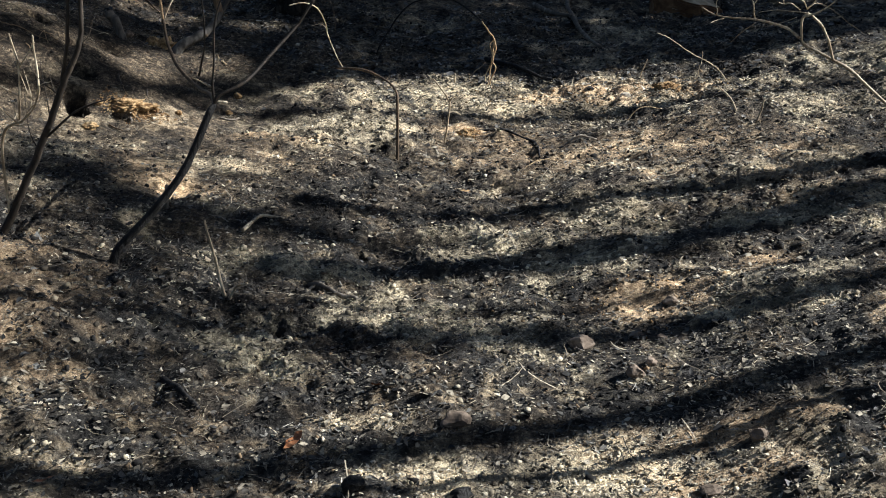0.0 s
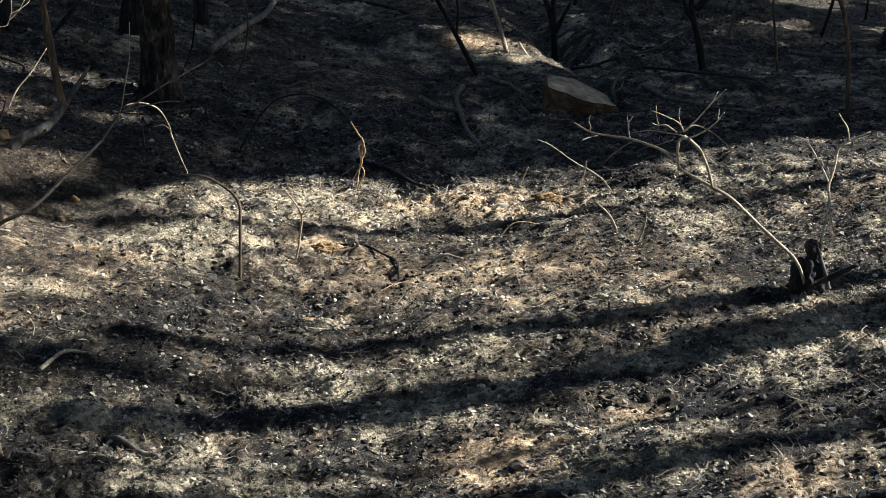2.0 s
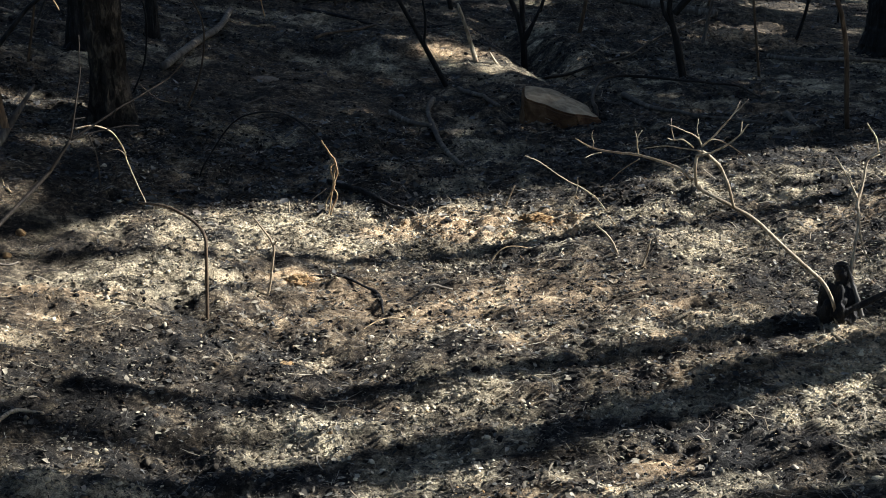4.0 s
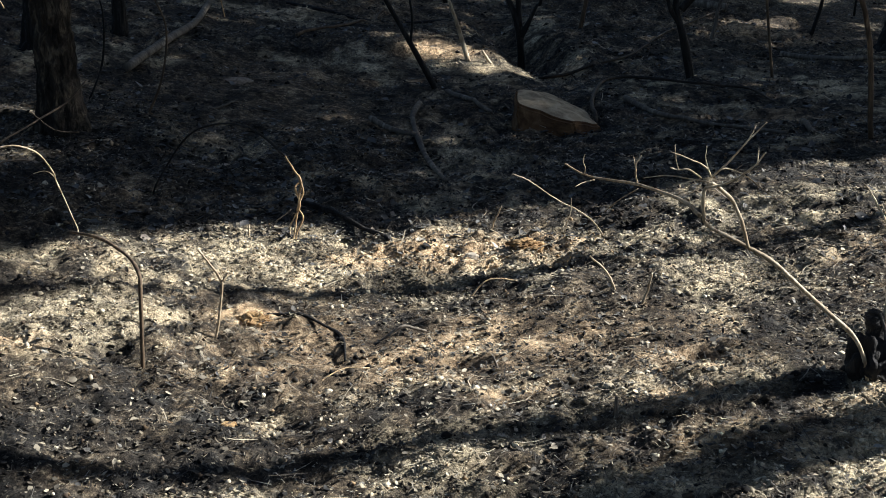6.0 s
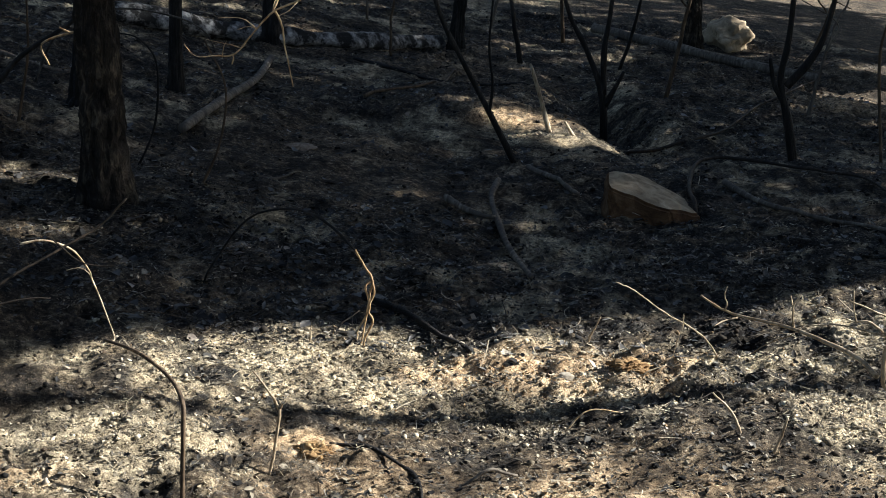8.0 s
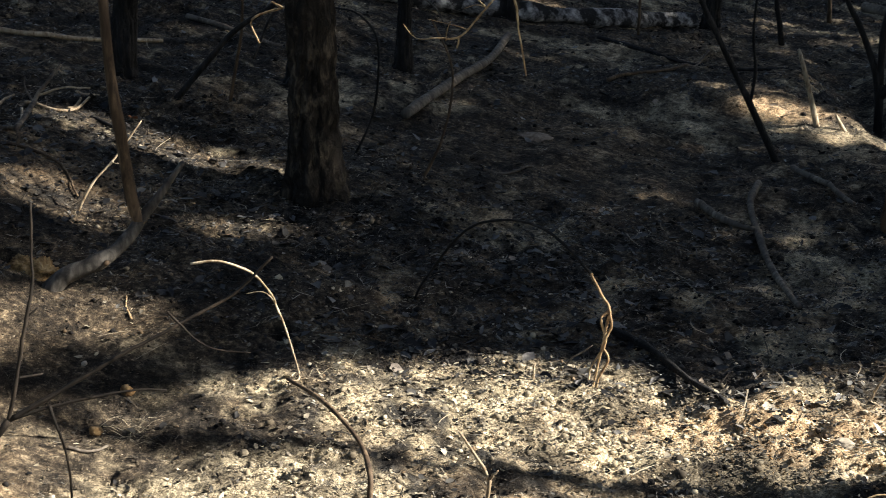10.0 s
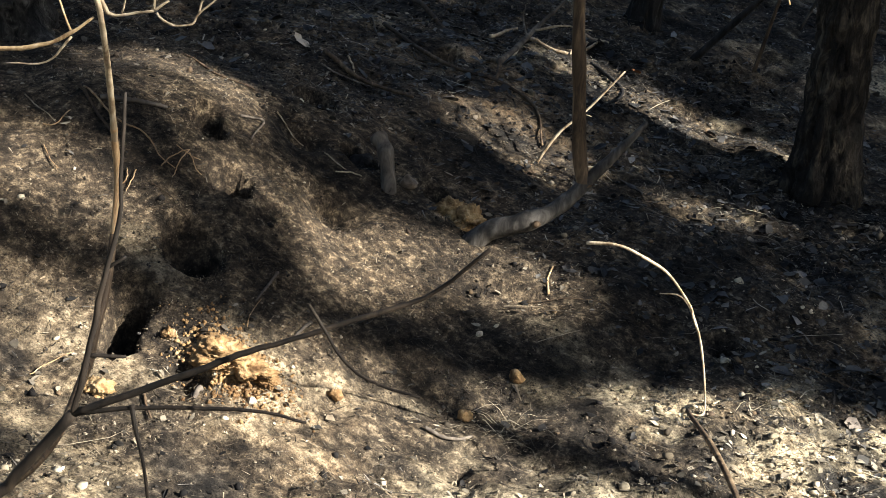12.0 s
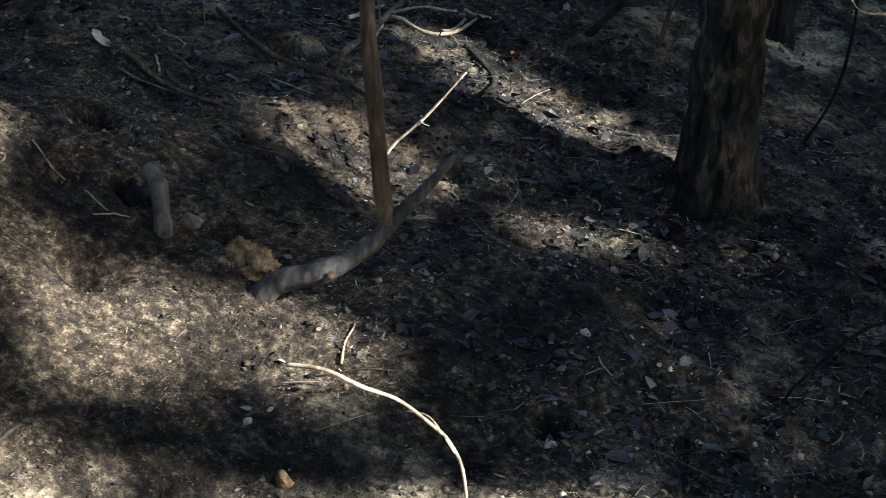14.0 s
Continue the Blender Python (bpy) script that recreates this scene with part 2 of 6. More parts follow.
def land(x, y):
    """The broad shape of the ground: a shallow gully, a bank on one side, a mound and a ditch beyond."""
    u, v = np.tanh(x / 2.5), np.tanh((y - 4) / 4)
    z = 0.008 + 0.118 * u - 0.011 * v + 0.553 * u * u - 0.119 * u * v - 0.152 * v * v - 0.357 * u**3 - 0.371 * u * u * v - 0.185 * u * v * v - 0.051 * v**3
    z = z + 0.09 * blob(x, y, -0.2, 8.2, 0.8, 0.6, -40) - 0.19 * np.clip(1.35 * blob(x, y, 0.38, 8.55, 0.2, 0.95, 8) - 0.1, 0, 1) + 0.04 * blob(x, y, 0.66, 8.1, 0.12, 0.5, 4)
    z = z + 0.1 * blob(x, y, -2.4, 4.05, 0.4) - 0.076 * blob(x, y, -1.95, 3.5, 0.35) - 0.08 * blob(x, y, -1.5, 3.95, 0.3) + 0.02 * blob(x, y, -2.4, 4.6, 0.3)
    far = np.clip((np.hypot(x, y - 5) - 9) / 12, 0, 1)
    return z + far * 1.2 * vnoise(x * 0.06, y * 0.06, 3) + 0.05 * far * vnoise(x * 0.4, y * 0.4, 4)


def clods_at(x, y):
    """Clods and scuffs of the ground's skin, smoother on the earthy bank."""
    calm = 1 - 0.5 * np.clip(1.4 * blob(x, y, -2.3, 4.2, 0.9, 0.8), 0, 1)
    lumpy = 0.75 + 0.5 * vnoise(x * 1.3, y * 1.3, 16)
    big = 0.026 * vnoise(x * 2.1, y * 2.1, 11) + 0.016 * vnoise(x * 5.3, y * 5.3, 12)
    knobs = 0.026 * np.abs(vnoise(x * 8.3, y * 8.3, 17)) + 0.014 * vnoise(x * 14, y * 14, 13) + 0.016 * np.abs(vnoise(x * 21, y * 21, 18)) + 0.008 * vnoise(x * 34, y * 34, 14) + 0.004 * vnoise(x * 60, y * 60, 15) - 0.012
    return big + knobs * calm * lumpy


def height(x, y):
    x, y = np.asarray(x, float), np.asarray(y, float)
    z = land(x, y) + (1 - outside(x, y)) * clods_at(x, y)
    for cx, cy, r, d in HOLES:
        b = blob(x, y, cx, cy, r, r * 0.8, cx * 90)
        z = z - d * (np.clip(2.2 * b - 0.35, 0, 1) if d > 0.08 else b)
    return z


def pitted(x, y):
    """Where a deep pit's inside is coloured near black, for char and for its shade, 0 to 1."""
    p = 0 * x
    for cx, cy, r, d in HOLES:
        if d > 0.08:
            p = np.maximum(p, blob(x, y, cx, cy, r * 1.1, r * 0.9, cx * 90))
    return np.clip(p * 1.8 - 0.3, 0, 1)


def ground_z(x, y):
    return float(height(x, y))


def mesh_from(name, verts, quads, tris=None, smooth=False):
    verts = np.asarray(verts, np.float32).reshape(-1, 3)
    me = bpy.data.meshes.new(name)
    quads = np.zeros((0, 4), int) if quads is None else np.asarray(quads, np.int32).reshape(-1, 4)
    tris = np.zeros((0, 3), int) if tris is None else np.asarray(tris, np.int32).reshape(-1, 3)
    me.vertices.add(len(verts))
    me.vertices.foreach_set("co", verts.ravel())
    me.loops.add(quads.size + tris.size)
    me.loops.foreach_set("vertex_index", np.concatenate([quads.ravel(), tris.ravel()]).astype(np.int32))
    me.polygons.add(len(quads) + len(tris))
    me.polygons.foreach_set("loop_start", np.concatenate([np.arange(len(quads)) * 4, quads.size + np.arange(len(tris)) * 3]).astype(np.int32))
    if smooth:
        me.polygons.foreach_set("use_smooth", np.ones(len(quads) + len(tris), bool))
    me.update(calc_edges=True)
    return me


def spaced(lo, hi, step, out, grow=1.35):
    mid = np.arange(lo, hi, step)
    a, b, s = [], [], step
    while (a[-1] if a else lo) > -out:
        s *= grow
        a.append((a[-1] if a else lo) - s)
    s = step
    while (b[-1] if b else hi) < out:
        s *= grow
        b.append((b[-1] if b else mid[-1]) + s)
    return np.concatenate([a[::-1], mid, b])


SOILS = [(0.05, 3.75, 0.9, 0.35, 0.54), (-0.15, 4.52, 0.35, 0.14, 0.9), (0.62, 3.55, 0.3, 0.2, 0.5), (-1.25, 3.6, 0.25, 0.1, 0.6), (0.09, 2.47, 0.2, 0.14, 1.0), (0.0, 4.55, 0.42, 0.2, 0.75), (0.30, 4.62, 0.16, 0.12, 0.9), (0.2, 3.42, 0.25, 0.1, 0.6), (0.05, 3.95, 0.5, 0.2, 0.4), (-1.785, 3.7, 0.12, 0.07, 0.8),
         (-1.91, 4.505, 0.08, 0.06, 0.9), (-0.1, 7.9, 0.35, 0.2, 0.8), (-2.47, 5.28, 0.12, 0.06, 0.8), (-1.45, 2.95, 0.2, 0.12, 0.8), (0.2, 1.5, 0.25, 0.07, 0.8), (0.3, 1.68, 0.3, 0.06, 0.75), (-0.85, 7.2, 0.5, 0.5, 0.45), (-1.55, 3.1, 0.25, 0.2, 0.5),
         (-0.55, 4.0, 0.12, 0.08, 0.8), (0.55, 3.3, 0.15, 0.08, 0.7), (0.42, 2.65, 0.12, 0.08, 0.8), (1.9, 9.5, 0.8, 0.6, 0.6), (-1.3, 3.35, 0.3, 0.3, 0.4), (0.75, 2.2, 0.2, 0.12, 0.5), (-0.3, 5.6, 0.5, 0.35, 0.3)]


PALES = [(-1.1, 3.86, 0.33, 0.19, 1.4), (-0.35, 4.45, 0.75, 0.22, 1.15), (0.35, 4.6, 0.5, 0.14, 1.0), (0.85, 4.15, 0.3, 0.22, 1.0), (-0.4, 2.93, 0.4, 0.08, 1.1), (-1.75, 4.25, 0.26, 0.12, 0.5), (0.0, 1.5, 0.6, 0.14, 0.9), (0.45, 2.95, 0.3, 0.08, 0.8), (-0.4, 2.2, 0.3, 0.12, 0.9), (-1.38, 3.22, 0.22, 0.16, 1.0),
         (0.7, 1.75, 0.3, 0.1, 0.4), (-1.25, 4.25, 0.2, 0.1, 0.9), (0.15, 3.45, 0.5, 0.07, 0.7), (-1.55, 3.95, 0.15, 0.1, 0.8), (1.1, 4.85, 0.4, 0.15, 0.8), (-0.6, 2.3, 0.35, 0.14, 0.95), (-1.0, 2.5, 0.25, 0.1, 0.8), (0.05, 3.75, 0.3, 0.06, 0.6), (0.6, 3.95, 0.3, 0.07, 0.6)]


def paleness(x, y):
    """How much pale ash and straw lies at a place, 0 to 1, in ragged patches."""
    ragged = 0.5 * vnoise(x * 9, y * 9, 21) + 0.35 * vnoise(x * 23, y * 23, 22)
    p = -0.08 + 0.8 * vnoise(x * 2.1, y * 2.1, 23) + 0.85 * ragged
    for cx, cy, rx, ry, w in PALES:
        p = np.maximum(p, w * blob(x, y, cx, cy, rx, ry) + 0.9 * ragged - 0.05)
    # last term dulls the near left's colour, in place of its dappled shade
    p = p - 0.7 * blob(x, y, -0.86, 2.93, 0.2, 0.22) - 0.5 * blob(x, y, -0.45, 3.95, 0.2, 0.12) - 0.55 * blob(x, y, -2.4, 4.4, 1.1, 0.9) - 0.3 * blob(x, y, -1.4, 1.8, 0.6, 0.6)
    return np.clip(p * 1.7 - 0.3, 0, 1) * (1 - pitted(x, y))


def soiled(x, y):
    """How bare the orange soil lies at a place, 0 to 1."""
    ragged = 0.5 * vnoise(x * 9, y * 9, 21) + 0.35 * vnoise(x * 23, y * 23, 22)
    s = 0.3 * vnoise(x * 1.9 + 7, y * 1.9, 31) + 0.09
    for cx, cy, rx, ry, w in SOILS:
        s = np.maximum(s, w * blob(x, y, cx, cy, rx, ry, 8))
    return np.clip((s + 0.3 * ragged - 0.22) * 2.2, 0, 1) * (1 - pitted(x, y))


def earthy(x, y):
    """How far the dull brown earth of the bank and of the gully's middle shows, 0 to 1."""
    ragged = 0.5 * vnoise(x * 7, y * 7, 41) + 0.35 * vnoise(x * 19, y * 19, 42)
    b = np.maximum(1.3 * blob(x, y, -2.3, 4.1, 1.0, 0.75), 0.8 * blob(x, y, -0.8, 6.8, 0.6, 1.3, 20))
    b = np.maximum(b, 0.55 * blob(x, y, 0.1, 3.7, 1.2, 0.55) + 0.25 * ragged)
    # far patches: brown earth, its colour lifted in place of ambient light
    b = np.maximum(b, np.maximum(0.5 * blob(x, y, -1.5, 3.4, 0.6, 0.5), np.maximum(0.8 * blob(x, y, 1.9, 10.4, 1.6, 1.6), 0.6 * blob(x, y, -0.4, 9.6, 1.3, 1.0))))
    return np.clip(b + 0.5 * ragged, 0, 1) * (1 - soiled(x, y))


def build_ground():
    xs, ys = spaced(-3.4, 2.4, 0.012, 400), spaced(0.9, 6.0, 0.012, 400, 1.3)
    ys = np.unique(np.concatenate([ys[ys < 6.0], np.arange(6.0, 12.6, 0.035), ys[ys > 12.8]]))
    gx, gy = np.meshgrid(xs, ys)
    gz = height(gx, gy)
    nx, ny = len(xs), len(ys)
    i = np.arange(nx * ny).reshape(ny, nx)
    quads = np.stack([i[:-1, :-1], i[:-1, 1:], i[1:, 1:], i[1:, :-1]], -1)
    me = mesh_from("ground", np.stack([gx, gy, gz], -1), quads, smooth=True)
    x, y = gx.ravel(), gy.ravel()
    soil = soiled(x, y)
    ash = paleness(x, y)
    out = outside(x, y)
    drift = np.clip(0.04 + 0.35 * vnoise(x * 0.8, y * 0.8, 51) + 0.25 * vnoise(x * 2.3, y * 2.3, 53), 0, 0.4)
    soil, ash = soil * (1 - out) + 0.06 * out, ash * (1 - out) + drift * out
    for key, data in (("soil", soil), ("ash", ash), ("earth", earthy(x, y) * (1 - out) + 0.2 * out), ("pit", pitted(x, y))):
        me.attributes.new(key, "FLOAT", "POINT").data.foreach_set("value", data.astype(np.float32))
    me.materials.append(GROUND)
    tagged(new("ground", me), "burnt forest floor with ash, charcoal and orange soil", "ground", kind="structure")


build_ground()


# ---- shape helpers ----
def thing(name, at, label, category, group=""):
    ob = new(name)
    ob.location = at
    ob.empty_display_size = 0.05
    return tagged(ob, label, category, group)


def link(name, me, material, parent=None, label=""):
    me.materials.append(material)
    ob = new(name, me)
    if parent is not None:
        ob.parent = parent
        root = parent if parent.parent is None else parent.parent
        base = root.location
        me.transform(Matrix.Translation(-base))
    return tagged(ob, label)


def spline(pts, per=6):
    p = np.array(pts, float)
    q = np.vstack([2 * p[0] - p[1], p, 2 * p[-1] - p[-2]])
    out = []
    for k in range(1, len(q) - 2):
        t = np.linspace(0, 1, per, endpoint=False)[:, None]
        a, b, c, d = q[k - 1], q[k], q[k + 1], q[k + 2]
        out.append(0.5 * (2 * b + (c - a) * t + (2 * a - 5 * b + 4 * c - d) * t**2 + (3 * b - a - 3 * c + d) * t**3))
    return np.vstack(out + [p[-1:]])


def tube(pts, r0, r1=None, sides=8, per=6, rough=0.12, wander=0.0, seed=1, ridge=0.0):
    """A tapering limb along the points, knotty by rough, wandering by wander, closed at both ends."""
    c = spline(pts, per)
    rng = np.random.default_rng(seed)
    n = len(c)
    r1 = r0 * 0.6 if r1 is None else r1
    s = np.linspace(0, 1, n)
    if wander:
        w = np.cumsum(rng.normal(0, wander, (n, 3)), 0)
        c = c + (w - s[:, None] * w[-1]) * np.sin(np.pi * s)[:, None] ** 0.3
    rad = (r0 + (r1 - r0) * s) * (1 + rough * vnoise(s * n * 0.35, s * 0 + seed, seed))
    tan = np.gradient(c, axis=0)
    tan /= np.linalg.norm(tan, axis=1, keepdims=True) + 1e-9
    up = np.array([0.31, 0.86, 0.4]) if abs(tan[0, 2]) > 0.8 else np.array([0.1, 0.05, 1.0])
    u = np.cross(tan, up)
    u /= np.linalg.norm(u, axis=1, keepdims=True) + 1e-9
    w = np.cross(tan, u)
    ang = np.linspace(0, 2 * np.pi, sides, endpoint=False)
    wob = 1 + rough * 0.6 * rng.normal(0, 1, (1, sides)) * 0.5 + ridge * rng.normal(0, 1, (n, sides))
    ring = c[:, None] + rad[:, None, None] * wob[..., None] * (np.cos(ang)[None, :, None] * u[:, None] + np.sin(ang)[None, :, None] * w[:, None])
    verts = np.vstack([ring.reshape(-1, 3), c[:1], c[-1:] + tan[-1:] * rad[-1] * 0.5])
    i = np.arange(n * sides).reshape(n, sides)
    j = np.roll(i, -1, 1)
    quads = np.stack([i[:-1], j[:-1], j[1:], i[1:]], -1)
    tris = [(n * sides, j[0, k], i[0, k]) for k in range(sides)] + [(n * sides + 1, i[-1, k], j[-1, k]) for k in range(sides)]
    return mesh_from("limb", verts, quads, tris, smooth=True)


def lump(at, size, seed, rough=0.25, subdiv=3, cuts=0, crumb=0.0):
    """A stone or clod: a ball pressed flat on some sides and roughened."""
    bm = bmesh.new()
    bmesh.ops.create_icosphere(bm, subdivisions=subdiv, radius=1.0)
    rng = random.Random(seed)
    planes = [(Vector((rng.uniform(-1, 1), rng.uniform(-1, 1), rng.uniform(-0.3, 1))).normalized(), rng.uniform(0.45, 0.8)) for _ in range(cuts)]
    for v in bm.verts:
        for n, d in planes:
            over = v.co.dot(n) - d
            if over > 0:
                v.co -= n * over * 0.92
        v.co *= 1 + rough * noise.noise(v.co * 1.6 + Vector((seed * 3.1, 0, 0))) + rough * 0.35 * noise.noise(v.co * 5 + Vector((0, seed, 0)))
        if crumb:
            v.co *= 1 + crumb * (noise.noise(v.co * 7) + 0.6 * noise.noise(v.co * 17))
        v.co = Vector((v.co.x * size[0], v.co.y * size[1], v.co.z * size[2])) + Vector(at)
    me = bpy.data.meshes.new("lump")
    bm.to_mesh(me)
    bm.free()
    for p in me.polygons:
        p.use_smooth = cuts == 0
    return me


def stem_thing(name, label, category, material, limbs, sides=7, group="", seed=1, wander=0.0, rough=0.12):
    """A plant or stick of several limbs: (part name, points, radius at foot, radius at tip[, material])."""
    ob = thing(name, limbs[0][1][0], label, category, group)
    for k, (part_name, pts, r0, r1, *own) in enumerate(limbs):
        link(part_name, tube(pts, r0, r1, sides, 6, rough, wander, seed * 31 + k), own[0] if own else material, ob)
    return ob


def rooted(pts, dip=0.04):
    x, y, z = pts[0]
    return [(x, y, ground_z(x, y) - dip), *pts[1:]]


# ---- standing trees ----
def pine_trunk(at, r, height_m, lean, label, material, seed, name="tree", flare=1.35, crown=False):
    x, y = at
    z = ground_z(x, y)
    ob = thing(name, (x, y, z), label, "tree")
    steps = [-0.08, 0.12, 0.35, 0.6, 0.9, 1.25, 1.7, 2.4, height_m]
    pts = [(x + lean[0] * s, y + lean[1] * s, z + s) for s in steps]
    me = tube(pts, r, r * 0.72, 64, 30, 0.05, 0.0, seed, 0.008)
    co = np.empty(len(me.vertices) * 3)
    me.vertices.foreach_get("co", co)
    co = co.reshape(-1, 3)
    low = np.clip(1 - (co[:, 2] - z) / 0.28, 0, 1.2) ** 2
    ang = np.arctan2(co[:, 1] - y, co[:, 0] - x)
    swell = 1 + (flare - 1) * low * (1 + 0.3 * np.sin(ang * 5 + seed))
    ax = x + lean[0] * (co[:, 2] - z)
    ay = y + lean[1] * (co[:, 2] - z)
    warp = ang * 5.5 + 40 + 0.6 * vnoise(co[:, 2] * 6, ang, seed + 2)
    fur = 1.06 - 0.2 * np.clip(1 - 3 * np.abs(vnoise(warp, co[:, 2] * 4.5, seed)), 0, 1) + 0.05 * vnoise(ang * 11 + 40, co[:, 2] * 22, seed + 1)
    co[:, 0] = ax + (co[:, 0] - ax) * swell * fur
    co[:, 1] = ay + (co[:, 1] - ay) * swell * fur
    me.vertices.foreach_set("co", co.ravel())
    link("trunk", me, material, ob)
    rng = random.Random(seed)
    for k in range(4):
        a, s = rng.uniform(0, 6.3), rng.uniform(0.9, 2.2)
        bx, by, out = x + lean[0] * s, y + lean[1] * s, Vector((math.cos(a), math.sin(a), 0.3))
        link("branch_stub", tube([tuple(Vector((bx, by, z + s)) + out * r * f) for f in (0.5, 1.6, 2.6)], r * 0.16, r * 0.07, 7, 4, 0.2, 0.001, seed + k), material, ob)
    for k in range(5):
        a = k * 1.26 + rng.uniform(-0.3, 0.3)
        q = [(x + math.cos(a) * r * f, y + math.sin(a) * r * f) for f in (0.7, 1.15, 1.6)]
        link("root", tube([(u, v, ground_z(u, v) + r * e) for (u, v), e in zip(q, (0.45, 0.1, -0.2))], r * 0.34, r * 0.14, 9, 6, 0.2, 0.002, seed + 20 + k), material, ob)
    return ob


pine_trunk((-1.51, 5.58), 0.076, 5.2, (-0.02, -0.01), "scorched pine with furrowed brown bark, standing on burnt ground", BARK, 3, flare=1.3)
pine_trunk((-3.06, 4.12), 0.15, 5.0, (-0.02, 0.02), "old tree with blocky charred bark at the top of the bank", CHARBARK, 15, flare=1.15)
pine_trunk((-2.5, 6.3), 0.045, 3.5, (0.1, 0.06), "dark scorched trunk leaning on the upper bank", CHAR, 16)
pine_trunk((2.72, 9.0), 0.105, 5.5, (0.01, 0.0), "charred black tree trunk standing on the burnt slope", CHAR, 5)
pine_trunk((-1.75, 7.55), 0.032, 3.0, (0.03, 0.0), "thin charred black sapling trunk", CHAR, 6)
pine_trunk((-1.62, 9.4), 0.05, 4.0, (0.03, 0.02), "thin charred black sapling trunk", CHAR, 7)
pine_trunk((-0.55, 10.4), 0.045, 4.0, (0.09, 0.0), "thin charred black trunk leaning a little", CHAR, 8)
pine_trunk((1.16, 11.5), 0.06, 4.0, (-0.02, 0.0), "brown scorched trunk behind the fallen logs", BARK, 9)
pine_trunk((-1.95, 6.75), 0.05, 3.5, (0.07, 0.02), "dark scorched trunk leaning beside the pine", CHAR, 10)
pine_trunk((-3.9, 7.3), 0.07, 4.5, (0.05, 0.0), "dark scorched trunk on the upper bank", CHAR, 11)

# ---- charred saplings with forks ----
stem_thing("forked_sapling", "charred black forked sapling on dark burnt soil", "sapling", CHAR, [
    ("stem", rooted([(1.20, 7.45, -0.1), (1.15, 7.45, 0.11), (1.10, 7.45, 0.30), (1.12, 7.45, 0.49), (1.13, 7.45, 0.9), (1.17, 7.45, 1.8)]), 0.025, 0.009),
    ("branch", [(1.13, 7.45, 0.27), (1.23, 7.43, 0.41), (1.29, 7.42, 0.60), (1.36, 7.4, 1.2)], 0.022, 0.008),
    ("branch", [(1.12, 7.45, 0.2), (1.07, 7.44, 0.28), (1.04, 7.43, 0.40)], 0.016, 0.008)], seed=2)
stem_thing("forked_sapling", "charred black sapling with many prongs, rooted in a ditch", "sapling", CHAR, [
    ("stem", rooted([(0.37, 8.45, -0.2), (0.34, 8.45, 0.0), (0.24, 8.45, 0.25), (0.14, 8.45, 0.44), (0.0, 8.45, 0.9)]), 0.024, 0.008),
    ("branch", [(0.36, 8.45, -0.06), (0.40, 8.44, 0.02), (0.45, 8.43, 0.13)], 0.02, 0.008),
    ("branch", [(0.35, 8.45, 0.0), (0.34, 8.44, 0.24), (0.36, 8.44, 0.43), (0.40, 8.44, 0.9)], 0.02, 0.008)], seed=3)
stem_thing("leaning_stick", "thin charred black stick leaning with one fork", "stick", CHAR, [
    ("stem", rooted([(-0.09, 7.20, -0.05), (-0.25, 7.18, 0.19), (-0.38, 7.16, 0.43), (-0.47, 7.14, 0.62), (-0.62, 7.1, 1.1)]), 0.016, 0.008),
    ("branch", [(-0.23, 7.18, 0.15), (-0.22, 7.17, 0.29), (-0.24, 7.16, 0.47), (-0.22, 7.15, 0.8)], 0.009, 0.004)], seed=4)
stem_thing("tall_twig", "thin dry upright twig among burnt litter", "twig", BROWNSTEM, [("stem", rooted([(1.67, 7.7, -0.1), (1.60, 7.7, 0.36), (1.62, 7.7, 0.6), (1.62, 7.7, 1.1)]), 0.009, 0.004)], seed=5)
stem_thing("snapped_stake", "pale snapped stick standing on the soil crest", "stick", PALE, [("stem", [(0.064, 7.72, ground_z(0.064, 7.72) - 0.04), (0.002, 7.72, 0.125), (-0.051, 7.717, 0.282)], 0.014, 0.007)], seed=6)
stem_thing("snapped_stake", "short pale snapped stub on the soil crest", "stick", PALE, [("stem", [(0.19, 7.72, ground_z(0.19, 7.72) - 0.03), (0.128, 7.72, ground_z(0.128, 7.72) + 0.06)], 0.012, 0.007)], seed=7)

# ---- fallen logs and sticks on the ground ----
def lying(name, label, material, pts, r0, r1, lift=0.5, seed=1, sides=9, wander=0.0, rough=0.15, category="log"):
    c = spline([(x, y, 0) for x, y in pts], max(4, 24 // len(pts)))
    rest = height(c[:, 0], c[:, 1])
    z = rest.copy()
    for _ in range(9):
        z[1:-1] = (z[:-2] + 2 * z[1:-1] + z[2:]) / 4
        z = np.maximum(z, rest - 0.5 * r0)
    c[:, 2] = z + max(r0 * lift, 0.005)
    me = tube([tuple(p) for p in c], r0, r1, sides, 2, rough * 0.8, wander * 0.2, seed)
    me.materials.append(material)
    return tagged(new(name, me), label, category)


lying("fallen_log", "grey weathered fallen branch lying on charred ground", GREYWOOD, [(-1.52, 6.72), (-1.50, 7.4), (-1.46, 8.1), (-1.50, 8.75)], 0.024, 0.019, 0.9, 3)
lying("burnt_log", "burnt log coated in white ash on the far slope", ASHLOG, [(-2.45, 8.85), (-2.1, 9.1), (-1.8, 9.33), (-1.44, 9.55), (-1.1, 9.85), (-0.65, 10.4)], 0.06, 0.05, 0.7, 4, 14, 0.006, 0.35)
lying("fallen_log", "grey fallen log crossing the far burnt slope", GREYWOOD, [(0.45, 12.0), (0.95, 11.4), (1.55, 10.75), (1.9, 10.5)], 0.038, 0.03, 0.7, 5, 12)
